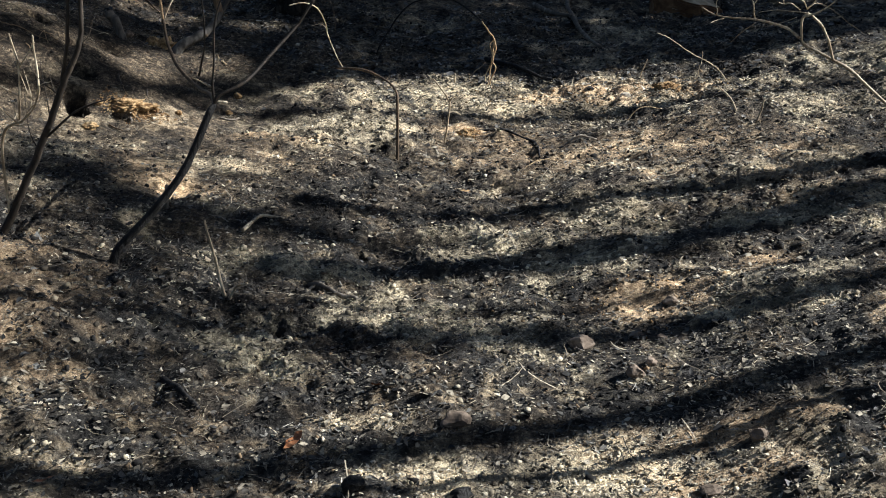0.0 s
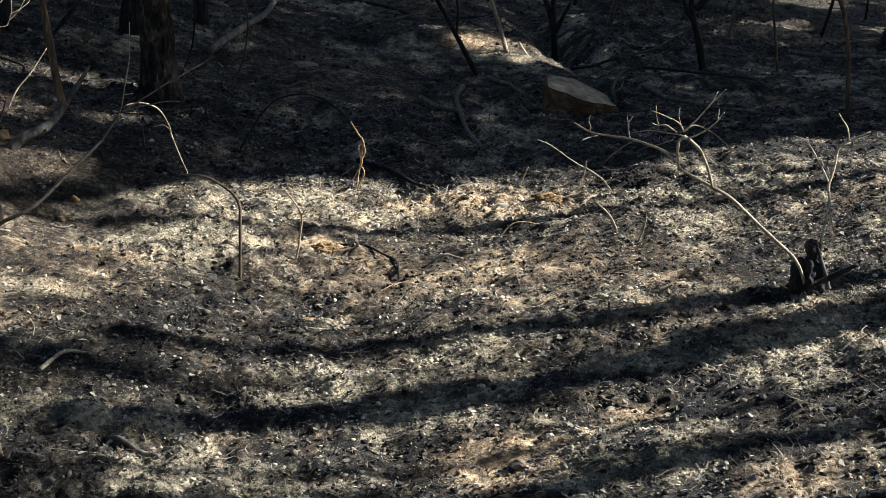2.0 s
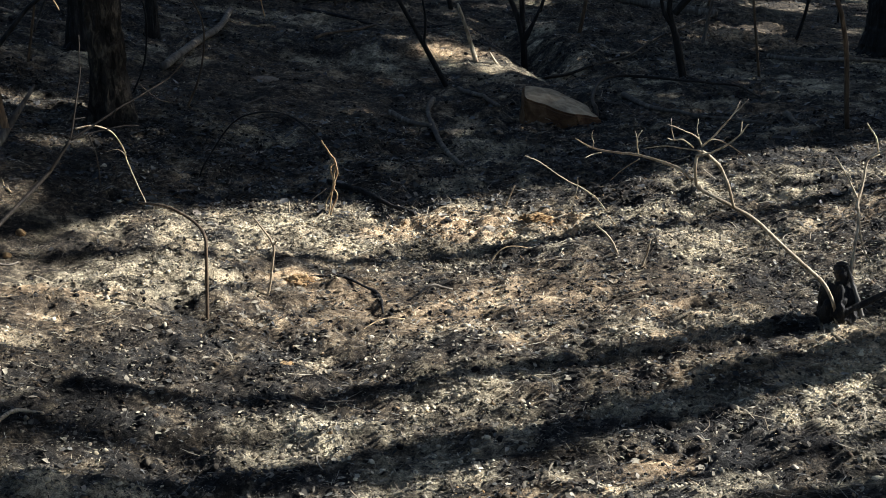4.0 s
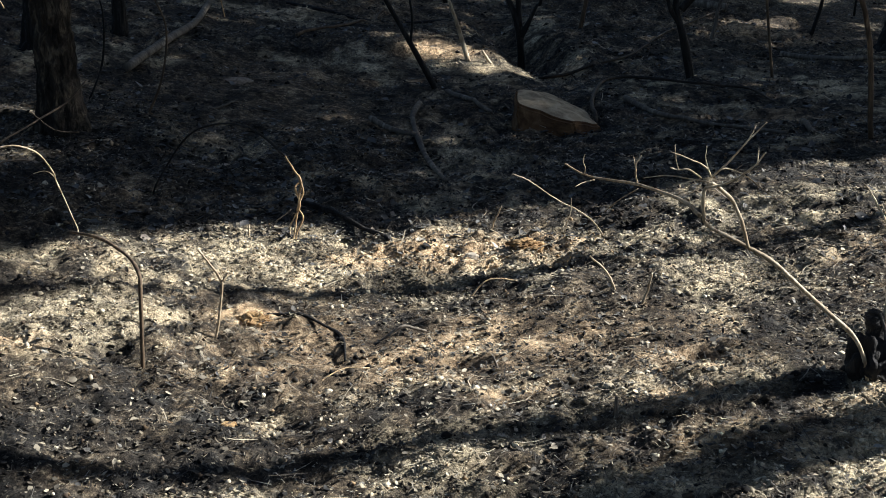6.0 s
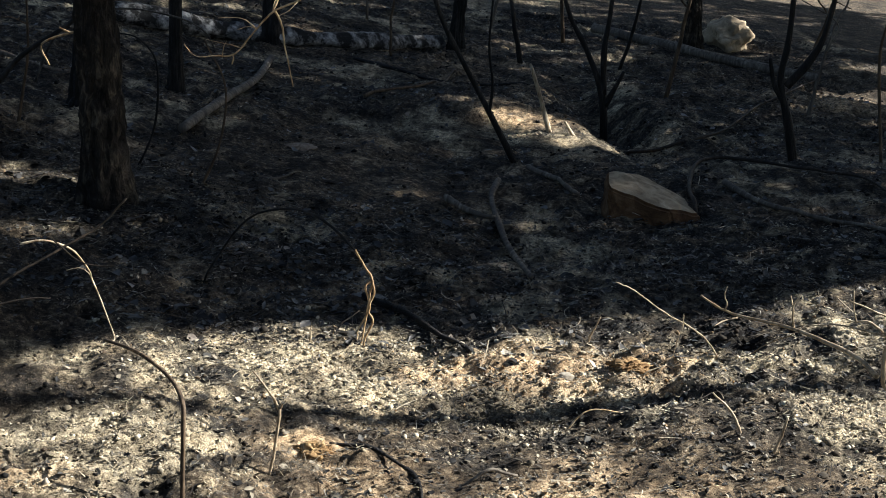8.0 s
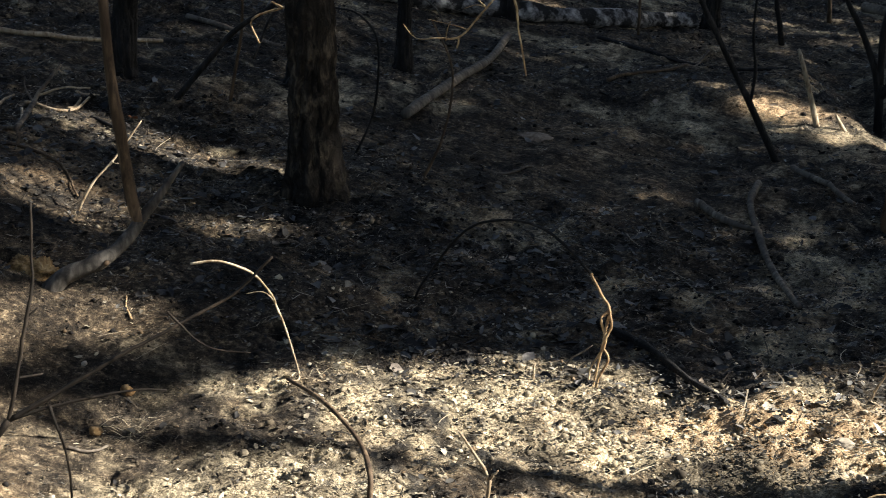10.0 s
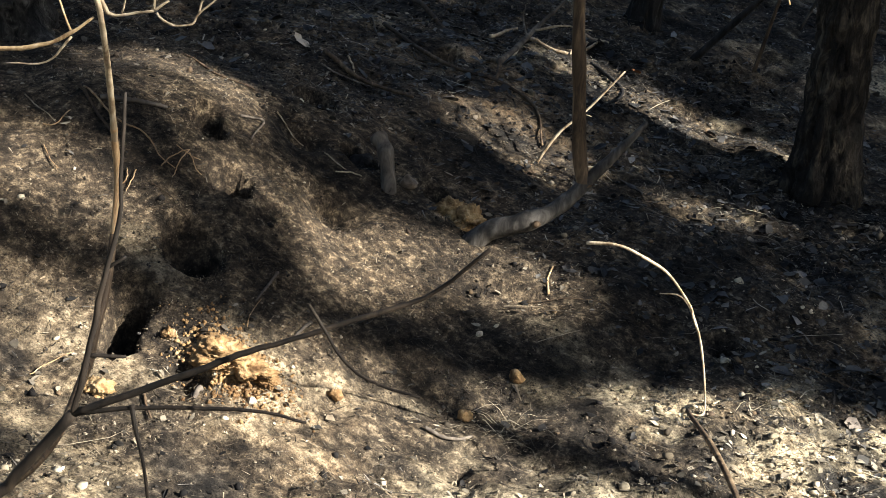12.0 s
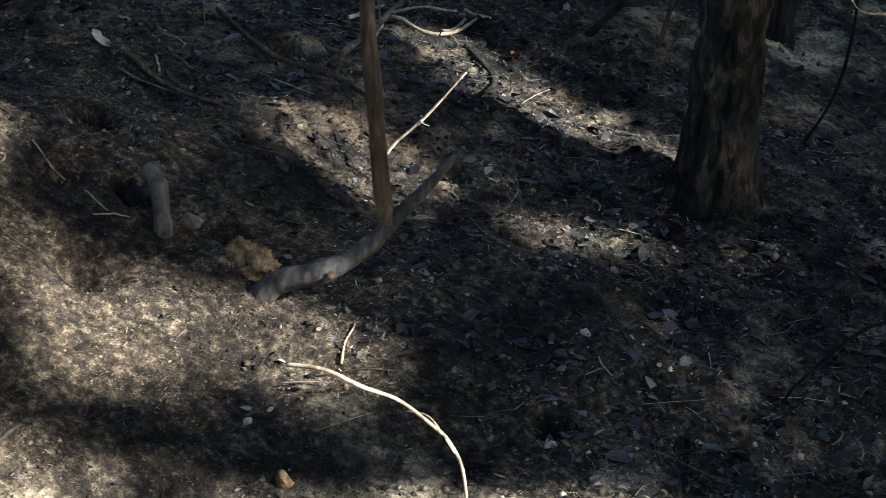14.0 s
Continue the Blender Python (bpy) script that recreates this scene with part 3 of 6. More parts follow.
lying("charred_branch", "charred black branch split along its length", CHAR, [(-0.55, 5.02), (-0.44, 4.92), (-0.32, 4.76), (-0.20, 4.60)], 0.011, 0.007, 0.9, 6, 14, 0.002, 0.4)
lying("curved_branch", "grey curved dead branch on charred litter", GREYWOOD, [(-0.17, 6.68), (-0.19, 6.35), (-0.13, 5.86), (-0.03, 5.36)], 0.015, 0.009, 1.2, 7, category="branch")
lying("dead_stick", "pale dead stick beside the curved branch", GREYWOOD, [(-0.37, 6.28), (-0.28, 6.15), (-0.17, 6.05)], 0.015, 0.009, 1.4, 8, category="stick")
lying("dead_branch", "long brown dead branch winding past the rock", DARKSTEM, [(0.616, 6.3), (0.62, 6.62), (0.735, 7.19), (0.973, 7.2), (1.199, 6.985), (1.392, 6.911), (1.44, 6.569)], 0.010, 0.005, 1.8, 9, category="branch")
lying("dead_branch", "thin dark dead branch on the burnt slope", DARKSTEM, [(0.448, 8.0), (0.65, 7.75), (0.917, 8.057), (1.267, 9.006), (1.881, 10.49)], 0.009, 0.005, 2.0, 10, category="branch")
lying("dead_branch", "grey dead branch lying on charred litter", GREYWOOD, [(0.796, 6.84), (0.911, 6.425), (1.048, 6.143), (1.332, 5.83)], 0.013, 0.006, 1.2, 11, category="branch")
lying("dead_stick", "grey weathered stick lying on charred ground", GREYWOOD, [(-0.046, 6.987), (0.054, 6.726), (0.158, 6.437)], 0.013, 0.008, 1.1, 19, category="stick")
lying("wood_stub", "pale end of a dead stick on burnt ground", GREYWOOD, [(1.45, 6.05), (1.42, 5.72)], 0.014, 0.008, 1.2, 12, category="stick")
lying("charred_branch", "short charred branch with a bent grey end", CHAR, [(-0.52, 4.02), (-0.40, 3.97), (-0.32, 3.90), (-0.285, 3.82), (-0.27, 3.71)], 0.0042, 0.0046, 1.0, 13, 10, 0.001, 0.4)
lying("dead_stick", "bent pale dead stick on ashy ground", PALE, [(-1.143, 2.665), (-1.125, 2.745), (-1.10, 2.80), (-1.045, 2.81)], 0.0065, 0.004, 1.3, 14, category="stick")
lying("wood_piece", "grey piece of wood half sunk in ash", GREYWOOD, [(-0.903, 2.438), (-0.824, 2.385), (-0.752, 2.354)], 0.009, 0.006, 0.9, 15, category="wood")
lying("dead_stick", "dark dead stick on ashy ground", CHAR, [(-1.141, 1.749), (-1.071, 1.665), (-1.022, 1.621)], 0.009, 0.006, 1.0, 16, category="stick")
lying("dead_stick", "thin brown stick on the burnt bank", BROWNSTEM, [(-2.58, 4.81), (-2.47, 4.81), (-2.30, 4.83)], 0.007, 0.004, 1.5, 18, category="stick")

# ---- the rock and stones ----
def rock():
    x, y = 0.42, 6.3
    z = ground_z(x, y)
    bm = bmesh.new()
    # a wedge: its top, coloured as skylit, falls from the high corner to the low end, its front is a steep ochre face
    # coloured as in shade
    foot = [(-0.17, -0.12), (0.12, -0.14), (0.22, -0.02), (0.2, 0.16), (-0.04, 0.3), (-0.18, 0.12)]
    top = [(-0.15, -0.05, 0.145), (0.08, -0.10, 0.07), (0.2, -0.02, 0.035), (0.17, 0.12, 0.06), (-0.02, 0.24, 0.13), (-0.15, 0.10, 0.19)]
    lo = [bm.verts.new((x + a, y + b, z - 0.06)) for a, b in foot]
    hi = [bm.verts.new((x + a, y + b, z + c * 0.86)) for a, b, c in top]
    bm.faces.new(hi).material_index = 1
    bm.faces.new(lo[::-1])
    for k in range(6):
        j = (k + 1) % 6
        bm.faces.new((lo[k], lo[j], hi[j], hi[k]))
    bmesh.ops.bevel(bm, geom=bm.edges[:], offset=0.01, segments=2, affect="EDGES")
    bmesh.ops.triangulate(bm, faces=bm.faces[:])
    bmesh.ops.subdivide_edges(bm, edges=bm.edges[:], cuts=4, use_grid_fill=True)
    for v in bm.verts:
        v.co += 0.014 * noise.noise_vector(v.co * 9) + 0.006 * noise.noise_vector(v.co * 28)
    me = bpy.data.meshes.new("rock")
    bm.to_mesh(me)
    bm.free()
    me.materials.append(ROCK)
    me.materials.append(LITROCK)
    tagged(new("rock", me), "angular ochre rock with a flat sloping top coloured as lit", "rock")


rock()
for n, (x, y, sx, sy, sz, m, lab) in enumerate([
        (-0.418, 1.672, 0.055, 0.04, 0.032, STONE, "rounded brown stone on ash"), (-0.12, 2.17, 0.05, 0.035, 0.03, STONE, "flat brown stone on ash"), (0.02, 1.98, 0.035, 0.03, 0.03, STONE, "small reddish stone on ash"),
        (0.06, 2.03, 0.025, 0.02, 0.018, STONE, "small pale stone on ash"), (0.281, 1.62, 0.04, 0.025, 0.025, STONE, "brown stone half buried in ash"), (0.168, 1.46, 0.045, 0.03, 0.015, STONE, "flat tan stone on ash"),
        (0.03, 2.25, 0.03, 0.02, 0.015, STONE, "small brown stone on ash"), (0.1, 2.22, 0.02, 0.02, 0.014, STONE, "small grey stone on ash"), (-0.52, 3.33, 0.022, 0.016, 0.010, CLAY, "small orange stone on ash"), (-1.502, 4.018, 0.016, 0.016, 0.014, CLAY, "small orange stone on ash"),
        (-1.07, 6.95, 0.13, 0.08, 0.022, STONE, "flat grey stone sunk in burnt soil"), (0.13, 2.42, 0.03, 0.02, 0.02, STONE, "small brown stone on ash"), (-0.378, 1.392, 0.026, 0.018, 0.016, CHAR, "black charred lump on ash"), (-0.616, 1.34, 0.032, 0.022, 0.018, CHAR, "black charred lump on ash"),
        (-2.02, 4.475, 0.032, 0.03, 0.028, STONE, "brown stone beside the burnt stump"), (0.06, 4.5, 0.03, 0.02, 0.015, PALEROCK, "pale stone on ash"), (-1.5, 4.173, 0.018, 0.014, 0.014, CLAY, "small orange stone on ash"), (-1.627, 4.224, 0.007, 0.008, 0.007, PALEROCK, "small pale stone on the bank"),
        (-1.65, 3.827, 0.016, 0.014, 0.012, CLAY, "small orange stone on ash"), (-1.70, 3.672, 0.010, 0.008, 0.008, PALEROCK, "small pale stone beside orange soil")]):
    f = 0.7 if m is STONE else 1.0
    me = lump((x, y, ground_z(x, y) + sz * 0.4), (sx * f, sy * f, sz * f), n + 3, 0.22, 3, 3)
    me.materials.append(m)
    tagged(new("stone", me), lab, "stone", "loose stones on the burnt floor")
for n, (x, y, sx, sy, sz) in enumerate([(-1.81, 3.705, 0.06, 0.04, 0.022), (-1.755, 3.71, 0.055, 0.034, 0.016), (-1.71, 3.72, 0.02, 0.016, 0.01), (-1.875, 4.505, 0.04, 0.03, 0.028), (-1.925, 4.51, 0.03, 0.026, 0.022), (0.24, 4.53, 0.05, 0.035, 0.022), (-0.55, 3.98, 0.05, 0.03, 0.025), (-1.9, 3.67, 0.012, 0.011, 0.011), (-1.885, 3.5, 0.025, 0.02, 0.014)]):
    me = lump((x, y, ground_z(x, y) + sz * 0.3), (sx, sy, sz), n + 40, 0.6, 5, 0, 0.22)
    me.materials.append(CLAY)
    tagged(new("soil_clod", me), "crumbly clod of orange clay soil", "soil clod", "orange soil clods")

# ---- burnt stumps ----
def stump(at, r, tall, label, seed, lean=(0, 0)):
    x, y = at
    z = ground_z(x, y)
    me = lump((x + lean[0] * 0.5, y, z + tall * 0.35), (r, r * 0.9, tall * 0.75), seed, 0.6, 4)
    me.materials.append(CHAR)
    return tagged(new("burnt_stump", me), label, "stump")


stump((-2.135, 4.46), 0.036, 0.03, "charred hollow stump in the bank", 11)
stump((-0.9, 2.06), 0.02, 0.04, "small charred stump on ash", 12)
stem_thing("burnt_root", "grey burnt root standing beside the hollow stump", "root", GREYWOOD, [("stem", rooted([(-2.028, 4.405, 0.22), (-2.032, 4.415, 0.275), (-2.045, 4.425, 0.325), (-2.065, 4.435, 0.362), (-2.088, 4.44, 0.38)]), 0.023, 0.017)], seed=14, sides=12, rough=0.3)

# ---- the pale shrub on its charred stump ----
shrub = thing("burnt_shrub", (0.98, 3.3, ground_z(0.98, 3.3)), "shrub of pale bare branches growing from a charred stump", "shrub")
link("stump", lump((0.995, 3.335, ground_z(0.995, 3.335) + 0.03), (0.048, 0.045, 0.075), 21, 0.55, 4, 0, 0.15), CHAR, shrub, "charred black stump")
prong = link("prong", tube([(1.022, 3.345, 0.12), (1.018, 3.345, 0.17), (1.012, 3.35, 0.225), (1.005, 3.352, 0.268), (1.003, 3.352, 0.284)], 0.034, 0.016, 12, 6, 0.3, 0, 22, 0.12), CHAR, shrub, "charred blunt prong")
# slim grey tube added as the sunlit right edge of the prong
link("lit_edge", tube([(1.014, 3.341, 0.283), (1.024, 3.332, 0.255), (1.034, 3.318, 0.222), (1.045, 3.31, 0.19), (1.056, 3.305, 0.15)], 0.0045, 0.0085, 8, 6, 0.25, 0, 25), DRYROOT, prong, "grey strip standing for the prong's lit edge")
link("root", tube([(0.99, 3.3, 0.14), (1.012, 3.3, 0.165), (1.058, 3.3, 0.188), (1.13, 3.29, 0.235)], 0.013, 0.006, 9, 6, 0.2, 0, 23), CHAR, shrub, "charred prong")
main = link("stem", tube([(1.0, 3.3, 0.07), (0.993, 3.3, 0.114), (0.976, 3.3, 0.183), (0.946, 3.295, 0.243), (0.913, 3.29, 0.278), (0.841, 3.285, 0.344), (0.749, 3.28, 0.429), (0.686, 3.28, 0.467), (0.633, 3.28, 0.496), (0.587, 3.28, 0.523), (0.578, 3.27, 0.554), (0.576, 3.26, 0.605), (0.591, 3.26, 0.624)], 0.006, 0.004, 8, 6, 0.1, 0.0004, 24), PALE, shrub)
for k, (pts, a, b) in enumerate([
        ([(0.684, 3.27, 0.47), (0.666, 3.265, 0.525), (0.641, 3.27, 0.578), (0.603, 3.25, 0.618), (0.589, 3.25, 0.627)], 0.0052, 0.004),
        ([(0.575, 3.29, 0.539), (0.546, 3.34, 0.555), (0.496, 3.4, 0.563), (0.451, 3.47, 0.559), (0.408, 3.53, 0.549), (0.357, 3.57, 0.546), (0.324, 3.6, 0.551), (0.291, 3.61, 0.569)], 0.0048, 0.0022),
        ([(0.337, 3.58, 0.548), (0.34, 3.58, 0.565), (0.334, 3.58, 0.583), (0.338, 3.58, 0.6)], 0.0018, 0.0011),
        ([(0.362, 3.57, 0.539), (0.336, 3.56, 0.535), (0.313, 3.54, 0.53)], 0.0018, 0.0012),
        ([(0.454, 3.47, 0.557), (0.448, 3.46, 0.593), (0.449, 3.46, 0.613), (0.459, 3.46, 0.631)], 0.0028, 0.0014),
        ([(0.449, 3.46, 0.595), (0.442, 3.47, 0.625)], 0.0016, 0.001),
        ([(0.456, 3.47, 0.547), (0.424, 3.53, 0.504), (0.39, 3.58, 0.453)], 0.0016, 0.001),
        ([(0.586, 3.26, 0.626), (0.554, 3.29, 0.624), (0.504, 3.33, 0.62), (0.451, 3.35, 0.609)], 0.0022, 0.0012),
        ([(0.569, 3.27, 0.633), (0.538, 3.25, 0.658), (0.515, 3.25, 0.658), (0.495, 3.24, 0.666)], 0.0024, 0.0014),
        ([(0.515, 3.25, 0.658), (0.508, 3.25, 0.684), (0.505, 3.25, 0.715)], 0.0018, 0.001),
        ([(0.588, 3.25, 0.641), (0.572, 3.23, 0.669), (0.541, 3.22, 0.688), (0.49, 3.21, 0.71)], 0.0026, 0.0014),
        ([(0.577, 3.23, 0.664), (0.568, 3.22, 0.693), (0.569, 3.22, 0.721)], 0.0014, 0.0008),
        ([(0.588, 3.25, 0.641), (0.623, 3.23, 0.685), (0.655, 3.22, 0.73), (0.671, 3.22, 0.748), (0.694, 3.22, 0.773)], 0.0028, 0.0012),
        ([(0.655, 3.22, 0.73), (0.674, 3.23, 0.764)], 0.0014, 0.0008),
        ([(0.576, 3.25, 0.616), (0.609, 3.23, 0.629), (0.649, 3.21, 0.658), (0.676, 3.2, 0.689), (0.69, 3.19, 0.714)], 0.0034, 0.0018),
        ([(0.676, 3.2, 0.689), (0.676, 3.2, 0.721)], 0.002, 0.0011),
        ([(0.588, 3.25, 0.641), (0.614, 3.27, 0.652), (0.645, 3.29, 0.643), (0.687, 3.31, 0.616), (0.741, 3.34, 0.57), (0.795, 3.36, 0.531)], 0.0022, 0.001),
        ([(0.645, 3.29, 0.643), (0.662, 3.29, 0.658)], 0.0012, 0.0008),
        ([(0.561, 3.27, 0.611), (0.528, 3.29, 0.591), (0.477, 3.32, 0.569)], 0.0012, 0.0007),
        ([(0.691, 3.31, 0.54), (0.757, 3.35, 0.502), (0.814, 3.39, 0.478)], 0.0013, 0.0007)]):
    link("branch", tube(pts, a * 0.92, b * 0.92, 7, 5, 0.14, 0.0005, 60 + k), PALE, main)
stem_thing("bare_shrub", "bare pale branches rising beside the charred stump", "shrub", PALE, [
    ("stem", [(1.03, 3.37, ground_z(1.03, 3.37) - 0.03), (1.032, 3.36, 0.282), (1.043, 3.38, 0.338), (1.057, 3.42, 0.39), (1.058, 3.45, 0.431), (1.077, 3.48, 0.481), (1.089, 3.5, 0.536), (1.126, 3.52, 0.547)], 0.0055, 0.0035),
    ("branch", [(1.126, 3.52, 0.547), (1.115, 3.52, 0.589), (1.099, 3.52, 0.614), (1.085, 3.52, 0.636)], 0.003, 0.0016),
    ("branch", [(1.089, 3.5, 0.536), (1.127, 3.5, 0.561), (1.179, 3.5, 0.587)], 0.004, 0.002),
    ("branch", [(1.057, 3.45, 0.442), (1.036, 3.45, 0.488), (1.015, 3.45, 0.522), (0.986, 3.45, 0.561)], 0.0028, 0.0012),
    ("branch", [(1.037, 3.45, 0.491), (1.025, 3.45, 0.519)], 0.0016, 0.001),
    ("branch", [(1.059, 3.46, 0.464), (1.05, 3.46, 0.49)], 0.0016, 0.001),
    ("branch", [(1.06, 3.42, 0.369), (1.078, 3.42, 0.306), (1.095, 3.42, 0.28), (1.111, 3.42, 0.275)], 0.0026, 0.0014)], seed=8, wander=0.0006)

# ---- side twigs, far stalks and straw tufts ----
def twiglets(parent, spine, n, length, r, material, seed):
    rng = random.Random(seed)
    c = spline(spine, 5)
    for k in range(n):
        i = rng.randrange(len(c) // 4, len(c) - 1)
        along = Vector(c[i + 1] - c[i]).normalized()
        d = (along * 0.7 + Vector((rng.uniform(-1, 1), rng.uniform(-1, 1), rng.uniform(-0.3, 1.1)))).normalized()
        a = Vector(c[i])
        s = length * rng.uniform(0.5, 1.3)
        pts = [tuple(a), tuple(a + d * s * 0.5 + Vector((0, 0, rng.uniform(-0.1, 0.2) * s))), tuple(a + d * s + Vector((rng.uniform(-0.2, 0.2) * s, 0, 0.15 * s)))]
        link("twig", tube(pts, r, r * 0.5, 5, 4, 0.15, 0.0005, seed + k), material, parent)



def straw_tuft(at, n, length, spread, material, label, seed, rise=0.5):
    rng = np.random.default_rng(seed)
    x0, y0 = at
    base = np.stack([rng.normal(x0, spread, n), rng.normal(y0, spread, n)], 1)
    z = height(base[:, 0], base[:, 1])
    a = rng.uniform(0, 2 * np.pi, n)
    lift = rng.uniform(0.05, rise, n)
    s = length * rng.uniform(0.4, 1.2, n)
    d = np.stack([np.cos(a) * np.cos(lift), np.sin(a) * np.cos(lift), np.sin(lift)], 1) * s[:, None]
    p0 = np.column_stack([base, z - 0.004])
    p1, p2 = p0 + d * 0.55 + [0, 0, 0.004], p0 + d + np.stack([0 * s, 0 * s, -0.12 * s], 1)
    w = np.stack([-np.sin(a), np.cos(a), 0 * a], 1) * 0.0007
    v = np.stack([p0 - w, p0 + w, p1 - w, p1 + w, p2 - w * 0.4, p2 + w * 0.4], 1)
    i = np.arange(n)[:, None] * 6
    me = mesh_from("straw_tuft", v, np.concatenate([i + [0, 1, 3, 2], i + [2, 3, 5, 4]], 0))
    me.materials.append(material)
    return tagged(new("straw_tuft", me), label, "grass tuft", kind="stuff")


for k, (x, y, n, s, sp, m) in enumerate([(0.88, 4.2, 260, 0.07, 0.05, "NEEDLES"), (-0.58, 3.86, 200, 0.06, 0.04, "TWIGS"), (-1.43, 4.05, 90, 0.07, 0.03, "NEEDLES"), (0.62, 3.25, 120, 0.05, 0.04, "TWIGS"), (-0.2, 7.75, 160, 0.12, 0.12, "NEEDLES"),
                                         (0.10, 7.55, 160, 0.1, 0.1, "NEEDLES"), (-1.0, 1.62, 150, 0.06, 0.05, "TWIGS"), (1.15, 3.3, 120, 0.07, 0.05, "NEEDLES"), (-1.1, 4.45, 90, 0.05, 0.04, "NEEDLES"), (0.25, 2.75, 70, 0.06, 0.05, "NEEDLES")]):
    straw_tuft((x, y), n, s, sp, NEEDLES if m == "NEEDLES" else TWIGS, "tuft of pale dry grass and needles" if m == "NEEDLES" else "tuft of brown scorched grass", 950 + k)

far = random.Random(5)
for k, (x, y) in enumerate([(-2.75, 7.9), (-2.3, 9.9), (-3.3, 9.2), (-2.9, 10.6), (-1.2, 10.9), (-0.9, 9.6), (-0.1, 10.2), (0.55, 10.4), (0.2, 11.4), (1.9, 10.9), (2.3, 9.6), (2.9, 10.8), (1.55, 9.0), (-3.6, 8.2), (-0.35, 11.7), (3.0, 9.9), (0.75, 9.2), (-4.1, 9.9)]):
    z, dx, tall = ground_z(x, y), far.uniform(-0.25, 0.25), far.uniform(0.7, 1.6)
    m = far.choice([CHAR, CHAR, BROWNSTEM, GREYWOOD])
    r = far.uniform(0.008, 0.018)
    mid = (x + dx * 0.5 + far.uniform(-0.06, 0.06), y, z + tall * 0.5)
    stem_thing("dead_stalk", "thin scorched stalk standing on the far slope", "stalk", m, [
        ("stem", [(x, y, z - 0.04), mid, (x + dx, y + far.uniform(-0.1, 0.1), z + tall)], r, r * 0.4),
        ("branch", [mid, (mid[0] + far.uniform(-0.25, 0.25), y, mid[2] + 0.15), (mid[0] + far.uniform(-0.4, 0.4), y, mid[2] + far.uniform(0.0, 0.4))], r * 0.5, r * 0.2)], group="stalks on the far slope", seed=1000 + k, wander=0.006)

# ---- twigs standing in the lit litter ----
for n, (pts, a, b, m) in enumerate([
        ([(0.512, 4.670, 0.003), (0.476, 4.670, 0.052), (0.433, 4.670, 0.092), (0.353, 4.670, 0.132), (0.286, 4.670, 0.176), (0.248, 4.670, 0.209), (0.219, 4.670, 0.225), (0.197, 4.670, 0.227)], 0.0034, 0.0022, PALE), ([(0.374, 4.600, 0.008), (0.365, 4.600, 0.048), (0.372, 4.600, 0.088), (0.380, 4.600, 0.131), (0.385, 4.600, 0.168)], 0.0026, 0.0018, PALE), ([(0.48, 4.05, 0.03), (0.45, 4.05, 0.11), (0.40, 4.05, 0.17)], 0.006, 0.003, PALE),
        ([(0.54, 3.99, 0.03), (0.56, 3.99, 0.09), (0.57, 3.99, 0.14)], 0.006, 0.004, PALE), ([(0.12, 4.73, 0.0), (0.14, 4.73, 0.05), (0.165, 4.73, 0.10)], 0.006, 0.003, PALE),
        ([(0.14, 3.58, 0.0), (0.12, 3.58, 0.065)], 0.007, 0.004, GREYWOOD), ([(0.405, 3.25, 0.02), (0.40, 3.25, 0.11)], 0.008, 0.006, GREYWOOD),
        ([(-0.66, 4.62, 0.0), (-0.655, 4.62, 0.07)], 0.004, 0.003, PALE), ([(-0.60, 4.72, 0.0), (-0.58, 4.72, 0.05), (-0.53, 4.72, 0.09)], 0.004, 0.002, GREYWOOD),
        ([(-1.099, 2.24, 0.06), (-1.116, 2.242, 0.149), (-1.126, 2.242, 0.216), (-1.139, 2.242, 0.299)], 0.007, 0.0035, PALE), ([(-1.095, 2.24, 0.06), (-1.065, 2.24, 0.099), (-1.036, 2.24, 0.116)], 0.006, 0.004, PALE),
        ([(0.30, 4.40, 0.0), (0.27, 4.42, 0.05), (0.33, 4.44, 0.08)], 0.004, 0.002, PALE), ([(-1.40, 2.75, 0.1), (-1.39, 2.75, 0.22)], 0.012, 0.008, GREYWOOD),
        ([(-0.744, 2.006, 0.02), (-0.722, 1.91, 0.035), (-0.67, 1.833, 0.045)], 0.006, 0.004, GREYWOOD), ([(0.05, 4.2, 0.0), (0.12, 4.22, 0.035), (0.22, 4.24, 0.02)], 0.004, 0.002, TAN),
        ([(-0.2, 3.85, 0.0), (-0.13, 3.87, 0.025), (-0.06, 3.88, 0.01)], 0.007, 0.005, GREYWOOD), ([(-0.35, 3.55, 0.0), (-0.27, 3.6, 0.02), (-0.2, 3.63, 0.01)], 0.0028, 0.0016, TAN)]):
    stem_thing("twig", "pale dry twig standing in ashy litter" if m is PALE else "weathered twig standing in ashy litter", "twig", m, [("stem", rooted(pts, 0.02), a * 0.75, b * 0.75)], group="twigs in the litter", seed=200 + n, wander=0.0012)

